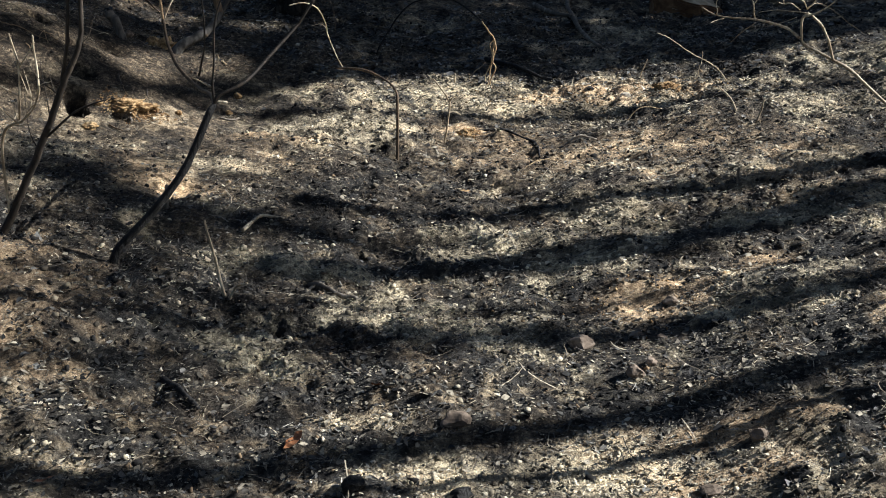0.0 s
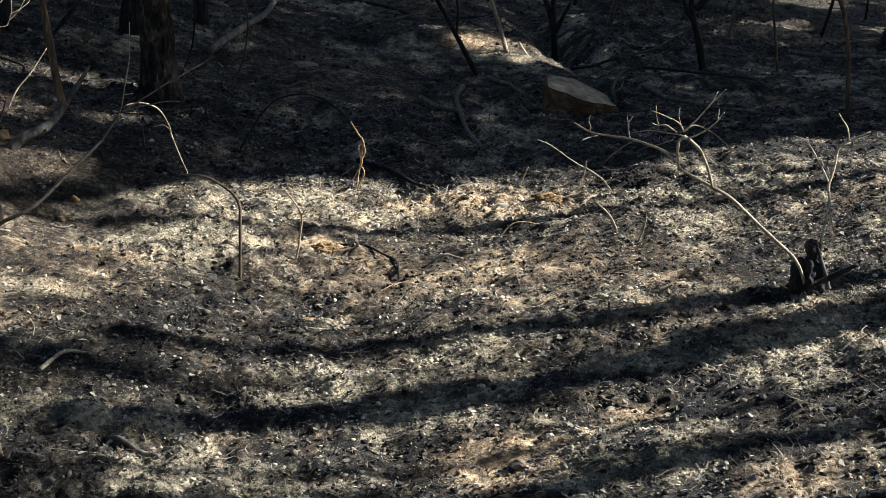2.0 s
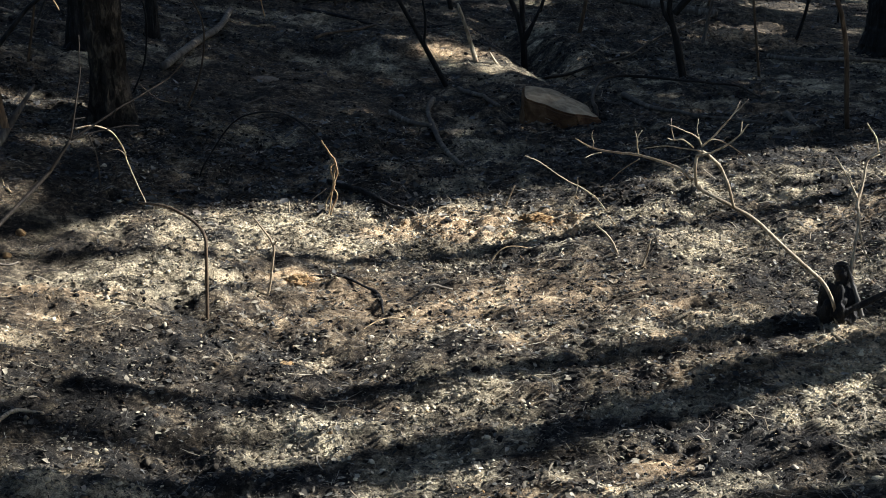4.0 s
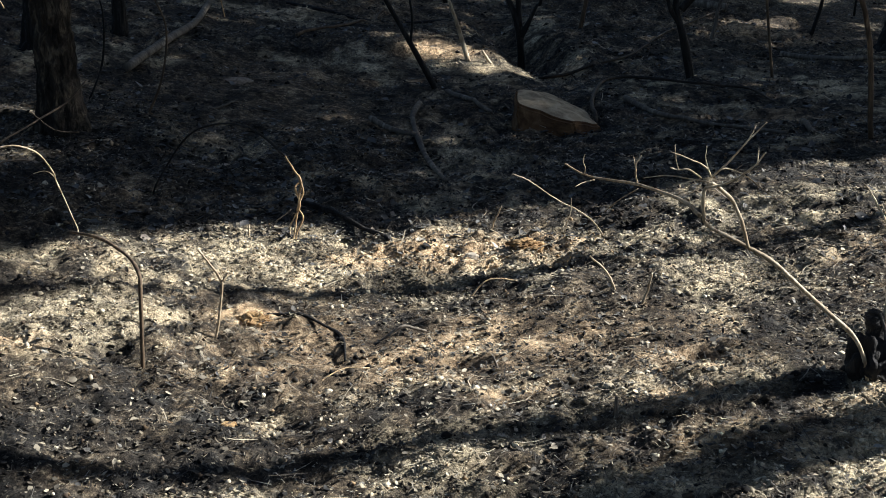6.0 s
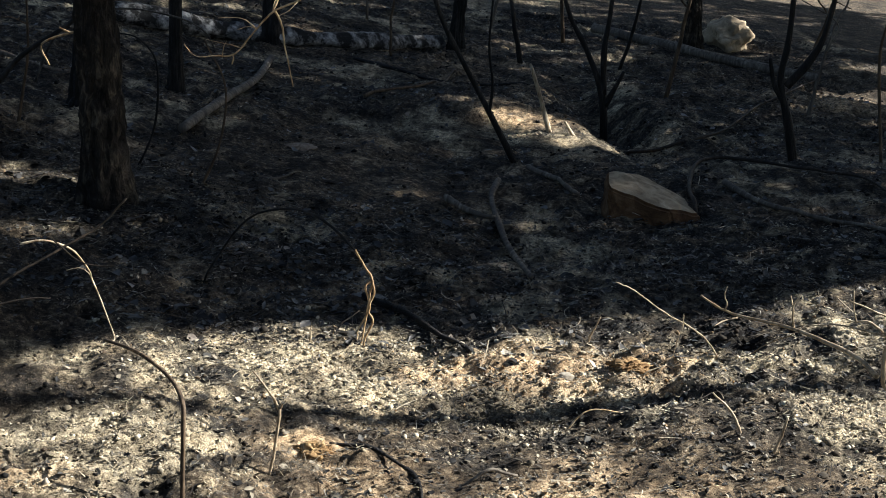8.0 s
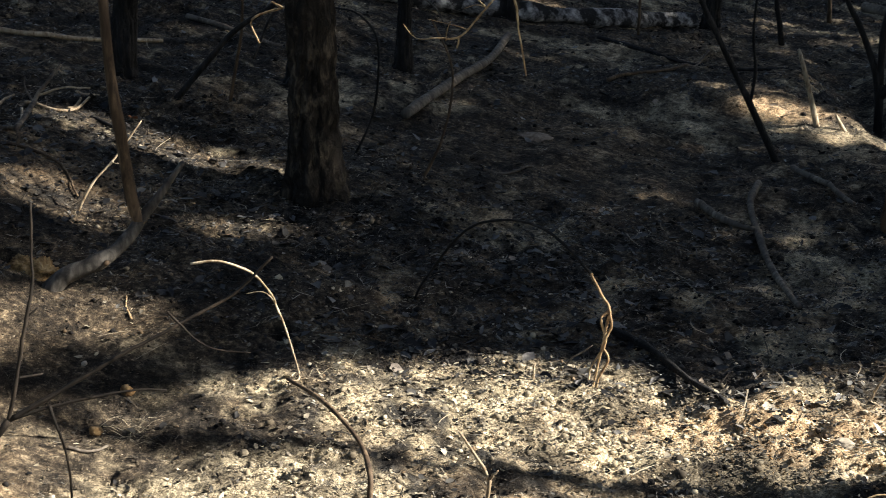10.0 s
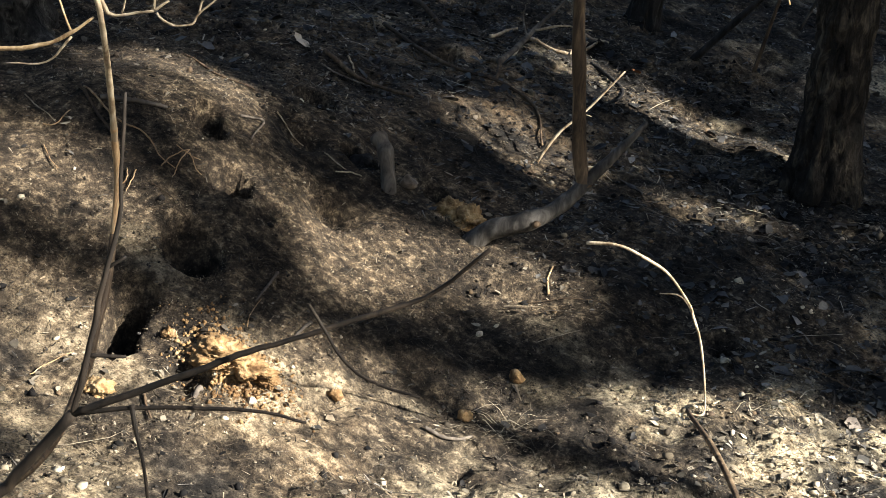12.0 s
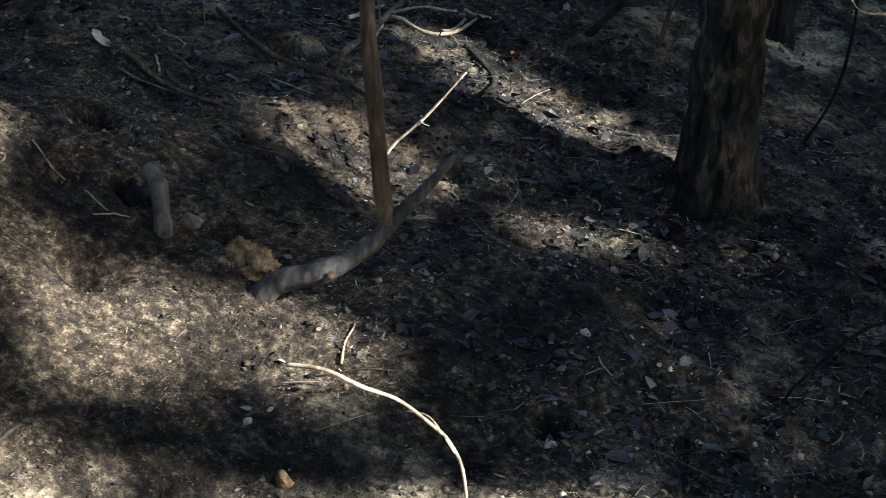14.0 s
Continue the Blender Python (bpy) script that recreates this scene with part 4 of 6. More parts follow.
# ---- the bent stem with its arching shoot ----
stem_thing("bent_stem", "broken brown stem bent over, with a pale arching shoot", "plant stem", BROWNSTEM, [
    ("stem", rooted([(-0.785, 3.595, 0.03), (-0.78, 3.60, 0.115), (-0.778, 3.61, 0.218), (-0.784, 3.635, 0.268), (-0.832, 3.72, 0.286), (-0.93, 3.83, 0.296), (-1.05, 3.973, 0.266)]), 0.0066, 0.0042),
    ("shoot", [(-1.05, 3.975, 0.262), (-1.035, 4.0, 0.258), (-1.062, 4.045, 0.29), (-1.088, 4.065, 0.344), (-1.096, 4.045, 0.39), (-1.092, 4.013, 0.424), (-1.10, 3.95, 0.487), (-1.112, 3.897, 0.523), (-1.15, 3.875, 0.54), (-1.198, 3.863, 0.534)], 0.0016, 0.0026, PALE),
    ("side_shoot", [(-1.094, 4.055, 0.37), (-1.098, 4.03, 0.41), (-1.12, 4.03, 0.424), (-1.154, 4.033, 0.416)], 0.0014, 0.0009, PALE)], seed=9, sides=8)
stem_thing("forked_twig", "small pale forked twig in ashy litter", "twig", PALE, [
    ("stem", rooted([(-0.64, 3.82, 0.0), (-0.62, 3.83, 0.09), (-0.61, 3.84, 0.17)]), 0.004, 0.0035), ("branch", [(-0.61, 3.84, 0.165), (-0.64, 3.84, 0.22), (-0.67, 3.84, 0.26)], 0.0035, 0.002), ("branch", [(-0.61, 3.84, 0.17), (-0.595, 3.84, 0.19)], 0.003, 0.002)], seed=10, wander=0.001)

# ---- the arching vine with its twisted orange end ----
vine = thing("arching_vine", (-1.05, 4.97, ground_z(-1.05, 4.97)), "burnt vine arching over with a twisted tan end", "vine")
arc = [(-1.05, 4.97, ground_z(-1.05, 4.97) - 0.03), (-1.013, 4.95, 0.124), (-0.896, 4.92, 0.287), (-0.788, 4.88, 0.338), (-0.703, 4.84, 0.348), (-0.621, 4.79, 0.32), (-0.544, 4.74, 0.267)]
link("stem", tube(arc, 0.0032, 0.0034, 8, 6, 0.15, 0.001, 71), CHAR, vine)
link("strand", tube([(-0.544, 4.74, 0.267), (-0.509, 4.70, 0.229), (-0.489, 4.68, 0.201), (-0.494, 4.675, 0.165)], 0.0034, 0.0042, 7, 6, 0.15, 0.001, 72), TAN, vine, "tan peeled vine")
for k, pts in enumerate([[(-0.489, 4.68, 0.2), (-0.481, 4.67, 0.165), (-0.496, 4.665, 0.121), (-0.483, 4.66, 0.083), (-0.505, 4.655, 0.035), (-0.51, 4.655, -0.02)], [(-0.49, 4.68, 0.2), (-0.506, 4.67, 0.179), (-0.491, 4.665, 0.121), (-0.521, 4.66, 0.069), (-0.528, 4.66, 0.02), (-0.535, 4.655, -0.02)],
                         [(-0.494, 4.675, 0.165), (-0.5, 4.67, 0.11), (-0.51, 4.665, 0.05), (-0.52, 4.66, -0.01)]]):
    link("strand", tube(pts, 0.0034, 0.0024, 6, 5, 0.15, 0.001, 73 + k), TAN, vine, "tan peeled vine")

# ---- the leaning root with a sapling shooting from it ----
stem_thing("leaning_root", "dark curved branch with a straight brown sapling growing on it", "sapling", BROWNSTEM, [
    ("root", rooted([(-1.85, 4.455, 0.2), (-1.795, 4.47, 0.234), (-1.735, 4.49, 0.262), (-1.693, 4.53, 0.285), (-1.66, 4.57, 0.323), (-1.64, 4.60, 0.361), (-1.602, 4.63, 0.416), (-1.555, 4.665, 0.49)]), 0.028, 0.007, DRYROOT),
    ("knot", [(-1.70, 4.515, 0.268), (-1.693, 4.495, 0.272), (-1.69, 4.488, 0.273)], 0.008, 0.006, BROWNSTEM),
    ("stem", [(-1.645, 4.595, 0.345), (-1.662, 4.59, 0.41), (-1.675, 4.58, 0.57), (-1.69, 4.57, 0.77), (-1.70, 4.57, 1.2)], 0.0165, 0.012)], seed=11, sides=10)
stem_thing("dry_twig", "pale dry forked twig on the bank", "twig", PALE, [("stem", rooted([(-2.025, 4.96, 0.22), (-1.979, 4.998, 0.302), (-1.924, 5.039, 0.372), (-1.859, 5.088, 0.473)]), 0.0042, 0.0022), ("branch", [(-1.93, 5.035, 0.366), (-1.92, 5.03, 0.362), (-1.905, 5.03, 0.361)], 0.002, 0.001)], seed=12)

# ---- the near sapling: dark stem, one limb turning pale and tall, the other low and twiggy ----
near = thing("burnt_sapling", (-1.41, 2.3, ground_z(-1.41, 2.3)), "slender sapling, dark below, with pale curling bare branches", "sapling")
link("stem", tube([(-1.43, 2.295, 0.08), (-1.417, 2.299, 0.178), (-1.307, 2.326, 0.291), (-1.224, 2.351, 0.391), (-1.182, 2.371, 0.466), (-1.139, 2.392, 0.557), (-1.126, 2.409, 0.575)], 0.0125, 0.0085, 10, 6, 0.1, 0, 80), CHAR, near)
limb = link("limb", tube([(-1.126, 2.409, 0.571), (-1.20, 2.65, 0.535), (-1.32, 2.95, 0.475), (-1.421, 3.105, 0.498), (-1.452, 3.149, 0.534), (-1.473, 3.184, 0.572), (-1.486, 3.207, 0.633)], 0.006, 0.0048, 9, 6, 0.08, 0, 81), BROWNSTEM, near)
link("limb", tube([(-1.4845, 3.205, 0.625), (-1.493, 3.221, 0.695), (-1.487, 3.212, 0.752), (-1.482, 3.207, 0.77)], 0.0047, 0.0043, 9, 6, 0.08, 0, 87), TAN, near)
limb = link("limb", tube([(-1.487, 3.212, 0.752), (-1.482, 3.207, 0.77), (-1.47, 3.194, 0.81), (-1.443, 3.166, 0.869), (-1.415, 3.135, 0.93), (-1.42, 3.13, 0.96), (-1.427, 3.125, 0.995), (-1.45, 3.12, 1.1)], 0.0044, 0.0032, 9, 6, 0.08, 0, 82), PALE, near)
for k, (pts, a, b) in enumerate([
        ([(-1.415, 3.136, 0.945), (-1.409, 3.141, 0.933), (-1.398, 3.149, 0.928), (-1.369, 3.171, 0.936)], 0.0032, 0.0026), ([(-1.369, 3.171, 0.936), (-1.367, 3.173, 0.961), (-1.354, 3.183, 0.976), (-1.339, 3.195, 1.002), (-1.32, 3.2, 1.04)], 0.0024, 0.0016),
        ([(-1.369, 3.171, 0.936), (-1.356, 3.181, 0.948)], 0.0024, 0.0016), ([(-1.367, 3.173, 0.934), (-1.356, 3.181, 0.922), (-1.337, 3.196, 0.924), (-1.330, 3.201, 0.936), (-1.308, 3.218, 0.961), (-1.291, 3.231, 0.991)], 0.002, 0.0012),
        ([(-1.330, 3.201, 0.936), (-1.324, 3.206, 0.954), (-1.304, 3.221, 0.964), (-1.283, 3.237, 0.983), (-1.281, 3.238, 0.997)], 0.0018, 0.0012), ([(-1.326, 3.204, 0.951), (-1.322, 3.207, 0.976), (-1.325, 3.205, 1.03)], 0.0018, 0.0012),
        ([(-1.414, 3.137, 0.946), (-1.408, 3.142, 0.957), (-1.390, 3.155, 0.997), (-1.37, 3.17, 1.06)], 0.0026, 0.0018), ([(-1.397, 3.150, 0.931), (-1.391, 3.154, 0.953), (-1.382, 3.161, 0.965)], 0.0016, 0.001),
        ([(-1.419, 3.133, 0.961), (-1.438, 3.118, 0.978), (-1.475, 3.1, 0.986)], 0.002, 0.0014), ([(-1.425, 3.128, 0.982), (-1.400, 3.148, 0.966), (-1.356, 3.181, 0.965)], 0.0018, 0.001),
        ([(-1.423, 3.132, 0.924), (-1.444, 3.118, 0.906), (-1.474, 3.099, 0.889), (-1.523, 3.068, 0.881), (-1.60, 3.02, 0.882)], 0.0022, 0.0045), ([(-1.444, 3.118, 0.906), (-1.458, 3.109, 0.957), (-1.455, 3.111, 0.986), (-1.437, 3.123, 1.02)], 0.0018, 0.0012),
        ([(-1.458, 3.109, 0.972), (-1.437, 3.123, 0.966), (-1.416, 3.136, 0.95)], 0.0014, 0.001), ([(-1.444, 3.118, 0.90), (-1.469, 3.103, 0.868), (-1.508, 3.078, 0.864)], 0.002, 0.001)]):
    link("branch", tube(pts, a * 0.72, b * 0.75, 7, 5, 0.22, 0.0005, 500 + k), TAN if k in (10, 11) else PALE, limb)
# low limb takes the darker brown, shade put into its colour
arm = link("limb", tube([(-1.126, 2.409, 0.571), (-1.112, 2.411, 0.60), (-1.044, 2.45, 0.63), (-0.99, 2.55, 0.68), (-0.931, 2.634, 0.738), (-0.914, 2.645, 0.76), (-0.88, 2.666, 0.81)], 0.0055, 0.0036, 9, 6, 0.1, 0, 83), DARKSTEM, near)
for k, (pts, a, b) in enumerate([
        ([(-0.88, 2.666, 0.81), (-0.839, 2.693, 0.834), (-0.80, 2.717, 0.858), (-0.773, 2.734, 0.873), (-0.729, 2.762, 0.895), (-0.685, 2.79, 0.919), (-0.645, 2.80, 0.96)], 0.0026, 0.0014),
        ([(-0.88, 2.666, 0.81), (-0.838, 2.693, 0.819), (-0.779, 2.731, 0.826), (-0.747, 2.751, 0.821)], 0.002, 0.001), ([(-0.88, 2.666, 0.81), (-0.874, 2.67, 0.839), (-0.867, 2.675, 0.881), (-0.86, 2.679, 0.916), (-0.851, 2.685, 0.957), (-0.85, 2.685, 0.986), (-0.847, 2.687, 1.035)], 0.0024, 0.0012),
        ([(-0.871, 2.672, 0.854), (-0.849, 2.686, 0.856)], 0.0014, 0.0012), ([(-0.86, 2.679, 0.916), (-0.848, 2.686, 0.927)], 0.0014, 0.001), ([(-0.846, 2.688, 0.821), (-0.83, 2.686, 0.77), (-0.827, 2.684, 0.704)], 0.0016, 0.001),
        ([(-0.734, 2.735, 0.915), (-0.69, 2.735, 0.881), (-0.653, 2.749, 0.874)], 0.0012, 0.0008), ([(-1.126, 2.409, 0.57), (-1.129, 2.409, 0.624), (-1.119, 2.41, 0.695), (-1.106, 2.411, 0.804), (-1.071, 2.415, 0.9)], 0.004, 0.002),
        ([(-1.129, 2.409, 0.624), (-1.173, 2.405, 0.65)], 0.003, 0.002), ([(-1.162, 2.406, 0.657), (-1.137, 2.408, 0.758), (-1.135, 2.408, 0.9)], 0.003, 0.002), ([(-1.12, 2.41, 0.584), (-1.092, 2.413, 0.58)], 0.004, 0.003)]):
    link("branch", tube(pts, a, b, 7, 5, 0.15, 0.0004, 530 + k), PALE if k in (8, 10) else DARKSTEM, arm)

low_shrub = stem_thing("bare_shrub", "bare thin shrub with pale twigs and dark stems", "shrub", DARKSTEM, [
    ("stem", [(-1.80, 2.27, ground_z(-1.8, 2.27) - 0.03), (-1.735, 2.276, 0.232), (-1.645, 2.286, 0.38), (-1.581, 2.292, 0.508), (-1.508, 2.299, 0.664), (-1.448, 2.305, 0.785), (-1.428, 2.307, 0.95)], 0.015, 0.006),
    ("branch", [(-1.508, 2.299, 0.664), (-1.479, 2.302, 0.801), (-1.457, 2.304, 0.95)], 0.006, 0.004), ("branch", [(-1.581, 2.292, 0.508), (-1.488, 2.301, 0.585), (-1.392, 2.311, 0.621)], 0.004, 0.002),
    ("branch", [(-1.70, 2.28, 0.30), (-1.686, 2.281, 0.527), (-1.627, 2.287, 0.565), (-1.591, 2.291, 0.604), (-1.571, 2.293, 0.666), (-1.571, 2.293, 0.759), (-1.57, 2.293, 0.80)], 0.004, 0.002, PALE),
    ("branch", [(-1.635, 2.286, 0.57), (-1.617, 2.288, 0.714), (-1.631, 2.287, 0.806)], 0.003, 0.002, PALE), ("branch", [(-1.617, 2.288, 0.714), (-1.568, 2.293, 0.781)], 0.0025, 0.0015, PALE), ("branch", [(-1.628, 2.287, 0.636), (-1.70, 2.283, 0.68)], 0.003, 0.0015, PALE)], seed=14, wander=0.0008)
twiglets(low_shrub, [(-1.70, 2.28, 0.30), (-1.686, 2.281, 0.527), (-1.627, 2.287, 0.565), (-1.571, 2.293, 0.666), (-1.57, 2.293, 0.80)], 9, 0.09, 0.0017, PALE, 940)
twiglets(low_shrub, [(-1.645, 2.286, 0.38), (-1.581, 2.292, 0.508), (-1.508, 2.299, 0.664), (-1.448, 2.305, 0.785)], 7, 0.11, 0.0018, DARKSTEM, 950)
stem_thing("dead_bush", "tangle of bare grey branches on the upper bank", "bush", GREYWOOD, [
    ("stem", [(-2.45, 3.3, ground_z(-2.45, 3.3) - 0.03), (-2.3, 3.38, 0.7), (-2.108, 3.468, 0.834), (-2.017, 3.526, 0.858), (-1.903, 3.598, 0.875), (-1.821, 3.65, 0.915), (-1.70, 3.72, 0.96)], 0.011, 0.004),
    ("branch", [(-2.3, 3.38, 0.7), (-2.107, 3.468, 0.849), (-2.057, 3.50, 0.892), (-1.98, 3.55, 0.96)], 0.005, 0.002), ("branch", [(-2.2, 3.42, 0.78), (-2.083, 3.484, 0.831), (-2.006, 3.533, 0.813), (-1.939, 3.575, 0.911)], 0.004, 0.002, PALE),
    ("branch", [(-1.83, 3.645, 0.857), (-1.817, 3.653, 0.901), (-1.789, 3.67, 0.951)], 0.003, 0.002, PALE), ("branch", [(-2.35, 3.35, 0.6), (-2.28, 3.6, 0.75), (-2.2, 3.8, 0.95)], 0.006, 0.003), ("branch", [(-2.4, 3.32, 0.5), (-2.42, 3.6, 0.8), (-2.35, 3.8, 1.0)], 0.006, 0.003)], seed=15, wander=0.002)

# ---- lit twigs hanging before the pine, and the thin sticks behind ----
hanging = stem_thing("bare_branch", "sunlit bare twig hanging from a thin leaning sapling", "branch", TAN, [
    ("stem", [(-0.42, 5.35, ground_z(-0.42, 5.35) + 1.45), (-0.60, 5.22, 1.25), (-0.729, 5.178, 1.013), (-0.758, 5.174, 0.924), (-0.848, 5.16, 0.878), (-0.908, 5.151, 0.817), (-0.969, 5.142, 0.748), (-1.044, 5.13, 0.743)], 0.0048, 0.0024),
    ("branch", [(-0.969, 5.142, 0.748), (-0.974, 5.141, 0.717)], 0.003, 0.002), ("branch", [(-0.847, 5.16, 0.886), (-0.825, 5.164, 0.841), (-0.811, 5.166, 0.757), (-0.791, 5.169, 0.649)], 0.004, 0.002), ("branch", [(-0.848, 5.16, 0.878), (-0.832, 5.162, 0.923), (-0.80, 5.165, 1.05)], 0.004, 0.003),
    ("sapling_stem", [(1.62, 5.62, ground_z(1.62, 5.62) - 0.05), (1.5, 5.62, 0.7), (0.9, 5.55, 1.45), (0.2, 5.45, 1.62), (-0.42, 5.35, 1.45)], 0.011, 0.006, BROWNSTEM)], seed=16, wander=0.001)
twiglets(hanging, [(-0.60, 5.22, 1.25), (-0.729, 5.178, 1.013), (-0.758, 5.174, 0.924), (-0.848, 5.16, 0.878), (-0.969, 5.142, 0.748), (-1.044, 5.13, 0.743)], 8, 0.1, 0.0018, TAN, 970)
stem_thing("bare_branch", "sunlit dead twig on the flank of the pine", "branch", TAN, [
    ("stem", [(-1.58, 5.60, 0.72), (-1.662, 5.73, 0.695), (-1.762, 5.72, 0.655), (-1.74, 5.72, 0.582)], 0.005, 0.0025), ("branch", [(-1.662, 5.73, 0.695), (-1.70, 5.73, 0.713)], 0.005, 0.003)], seed=17)
stem_thing("leaning_stick", "dark charred stick leaning on the bank", "stick", CHAR, [
    ("stem", rooted([(-2.235, 6.133, 0.26), (-2.084, 6.156, 0.432), (-1.989, 6.17, 0.534), (-1.816, 6.196, 0.65), (-1.7, 6.2, 0.75)]), 0.013, 0.008)], seed=18)
stem_thing("leaning_stick", "thin brown stick beside the pine", "stick", BROWNSTEM, [("stem", rooted([(-1.30, 6.05, 0.1), (-1.22, 6.07, 0.24), (-1.2, 6.1, 0.45), (-1.28, 6.12, 0.62)]), 0.006, 0.003)], seed=19)
stem_thing("dead_branch", "dead forked branch with one dark and one pale limb", "branch", BROWNSTEM, [
    ("limb", [(-2.95, 5.6, ground_z(-2.95, 5.6)), (-2.851, 5.55, 0.41), (-2.743, 5.5, 0.378), (-2.578, 5.4, 0.368), (-2.433, 5.3, 0.366), (-2.341, 5.25, 0.378), (-2.31, 5.2, 0.345), (-2.307, 5.2, ground_z(-2.307, 5.2) - 0.01)], 0.008, 0.0055),
    ("limb", [(-2.341, 5.25, 0.378), (-2.373, 5.4, 0.398), (-2.399, 5.5, 0.42), (-2.392, 5.55, 0.452), (-2.368, 5.6, 0.5)], 0.009, 0.0045, GREYWOOD), ("twig", [(-2.385, 5.45, 0.41), (-2.44, 5.5, 0.44), (-2.45, 5.52, 0.475)], 0.004, 0.002, GREYWOOD),
    ("twig", [(-2.399, 5.5, 0.42), (-2.33, 5.54, 0.44), (-2.27, 5.6, 0.43)], 0.004, 0.0022, PALE)], seed=41, wander=0.001)
stem_thing("arching_stalk", "thin charred stalk arching over beside the pine", "stalk", CHAR, [("stem", [(-1.56, 6.13, ground_z(-1.56, 6.13) - 0.02), (-1.492, 6.13, 0.253), (-1.467, 6.13, 0.391), (-1.471, 6.13, 0.538), (-1.534, 6.13, 0.616), (-1.621, 6.13, 0.635)], 0.005, 0.0028)], seed=42)
stem_thing("dead_stalk", "thin dark stalk standing on the bank behind the pine", "stalk", BROWNSTEM, [("stem", [(-2.07, 6.268, ground_z(-2.07, 6.268) - 0.03), (-2.033, 6.268, 0.395), (-2.01, 6.268, 0.508), (-2.003, 6.268, 0.632), (-1.998, 6.268, 0.85)], 0.007, 0.004),
    ("twig", [(-2.003, 6.268, 0.632), (-2.06, 6.25, 0.66), (-2.1, 6.24, 0.655)], 0.003, 0.0015)], seed=43)
stem_thing("arching_stalk", "thin grey stalk arching down over the slope", "stalk", DRYROOT, [("stem", [(-2.25, 7.0, ground_z(-2.25, 7.0) - 0.02), (-2.15, 7.0, 0.45), (-2.0, 7.0, 0.57), (-1.855, 7.0, 0.592), (-1.727, 7.0, 0.588), (-1.57, 7.0, 0.555), (-1.476, 7.0, 0.503), (-1.43, 7.0, 0.42)], 0.006, 0.003)], seed=44)
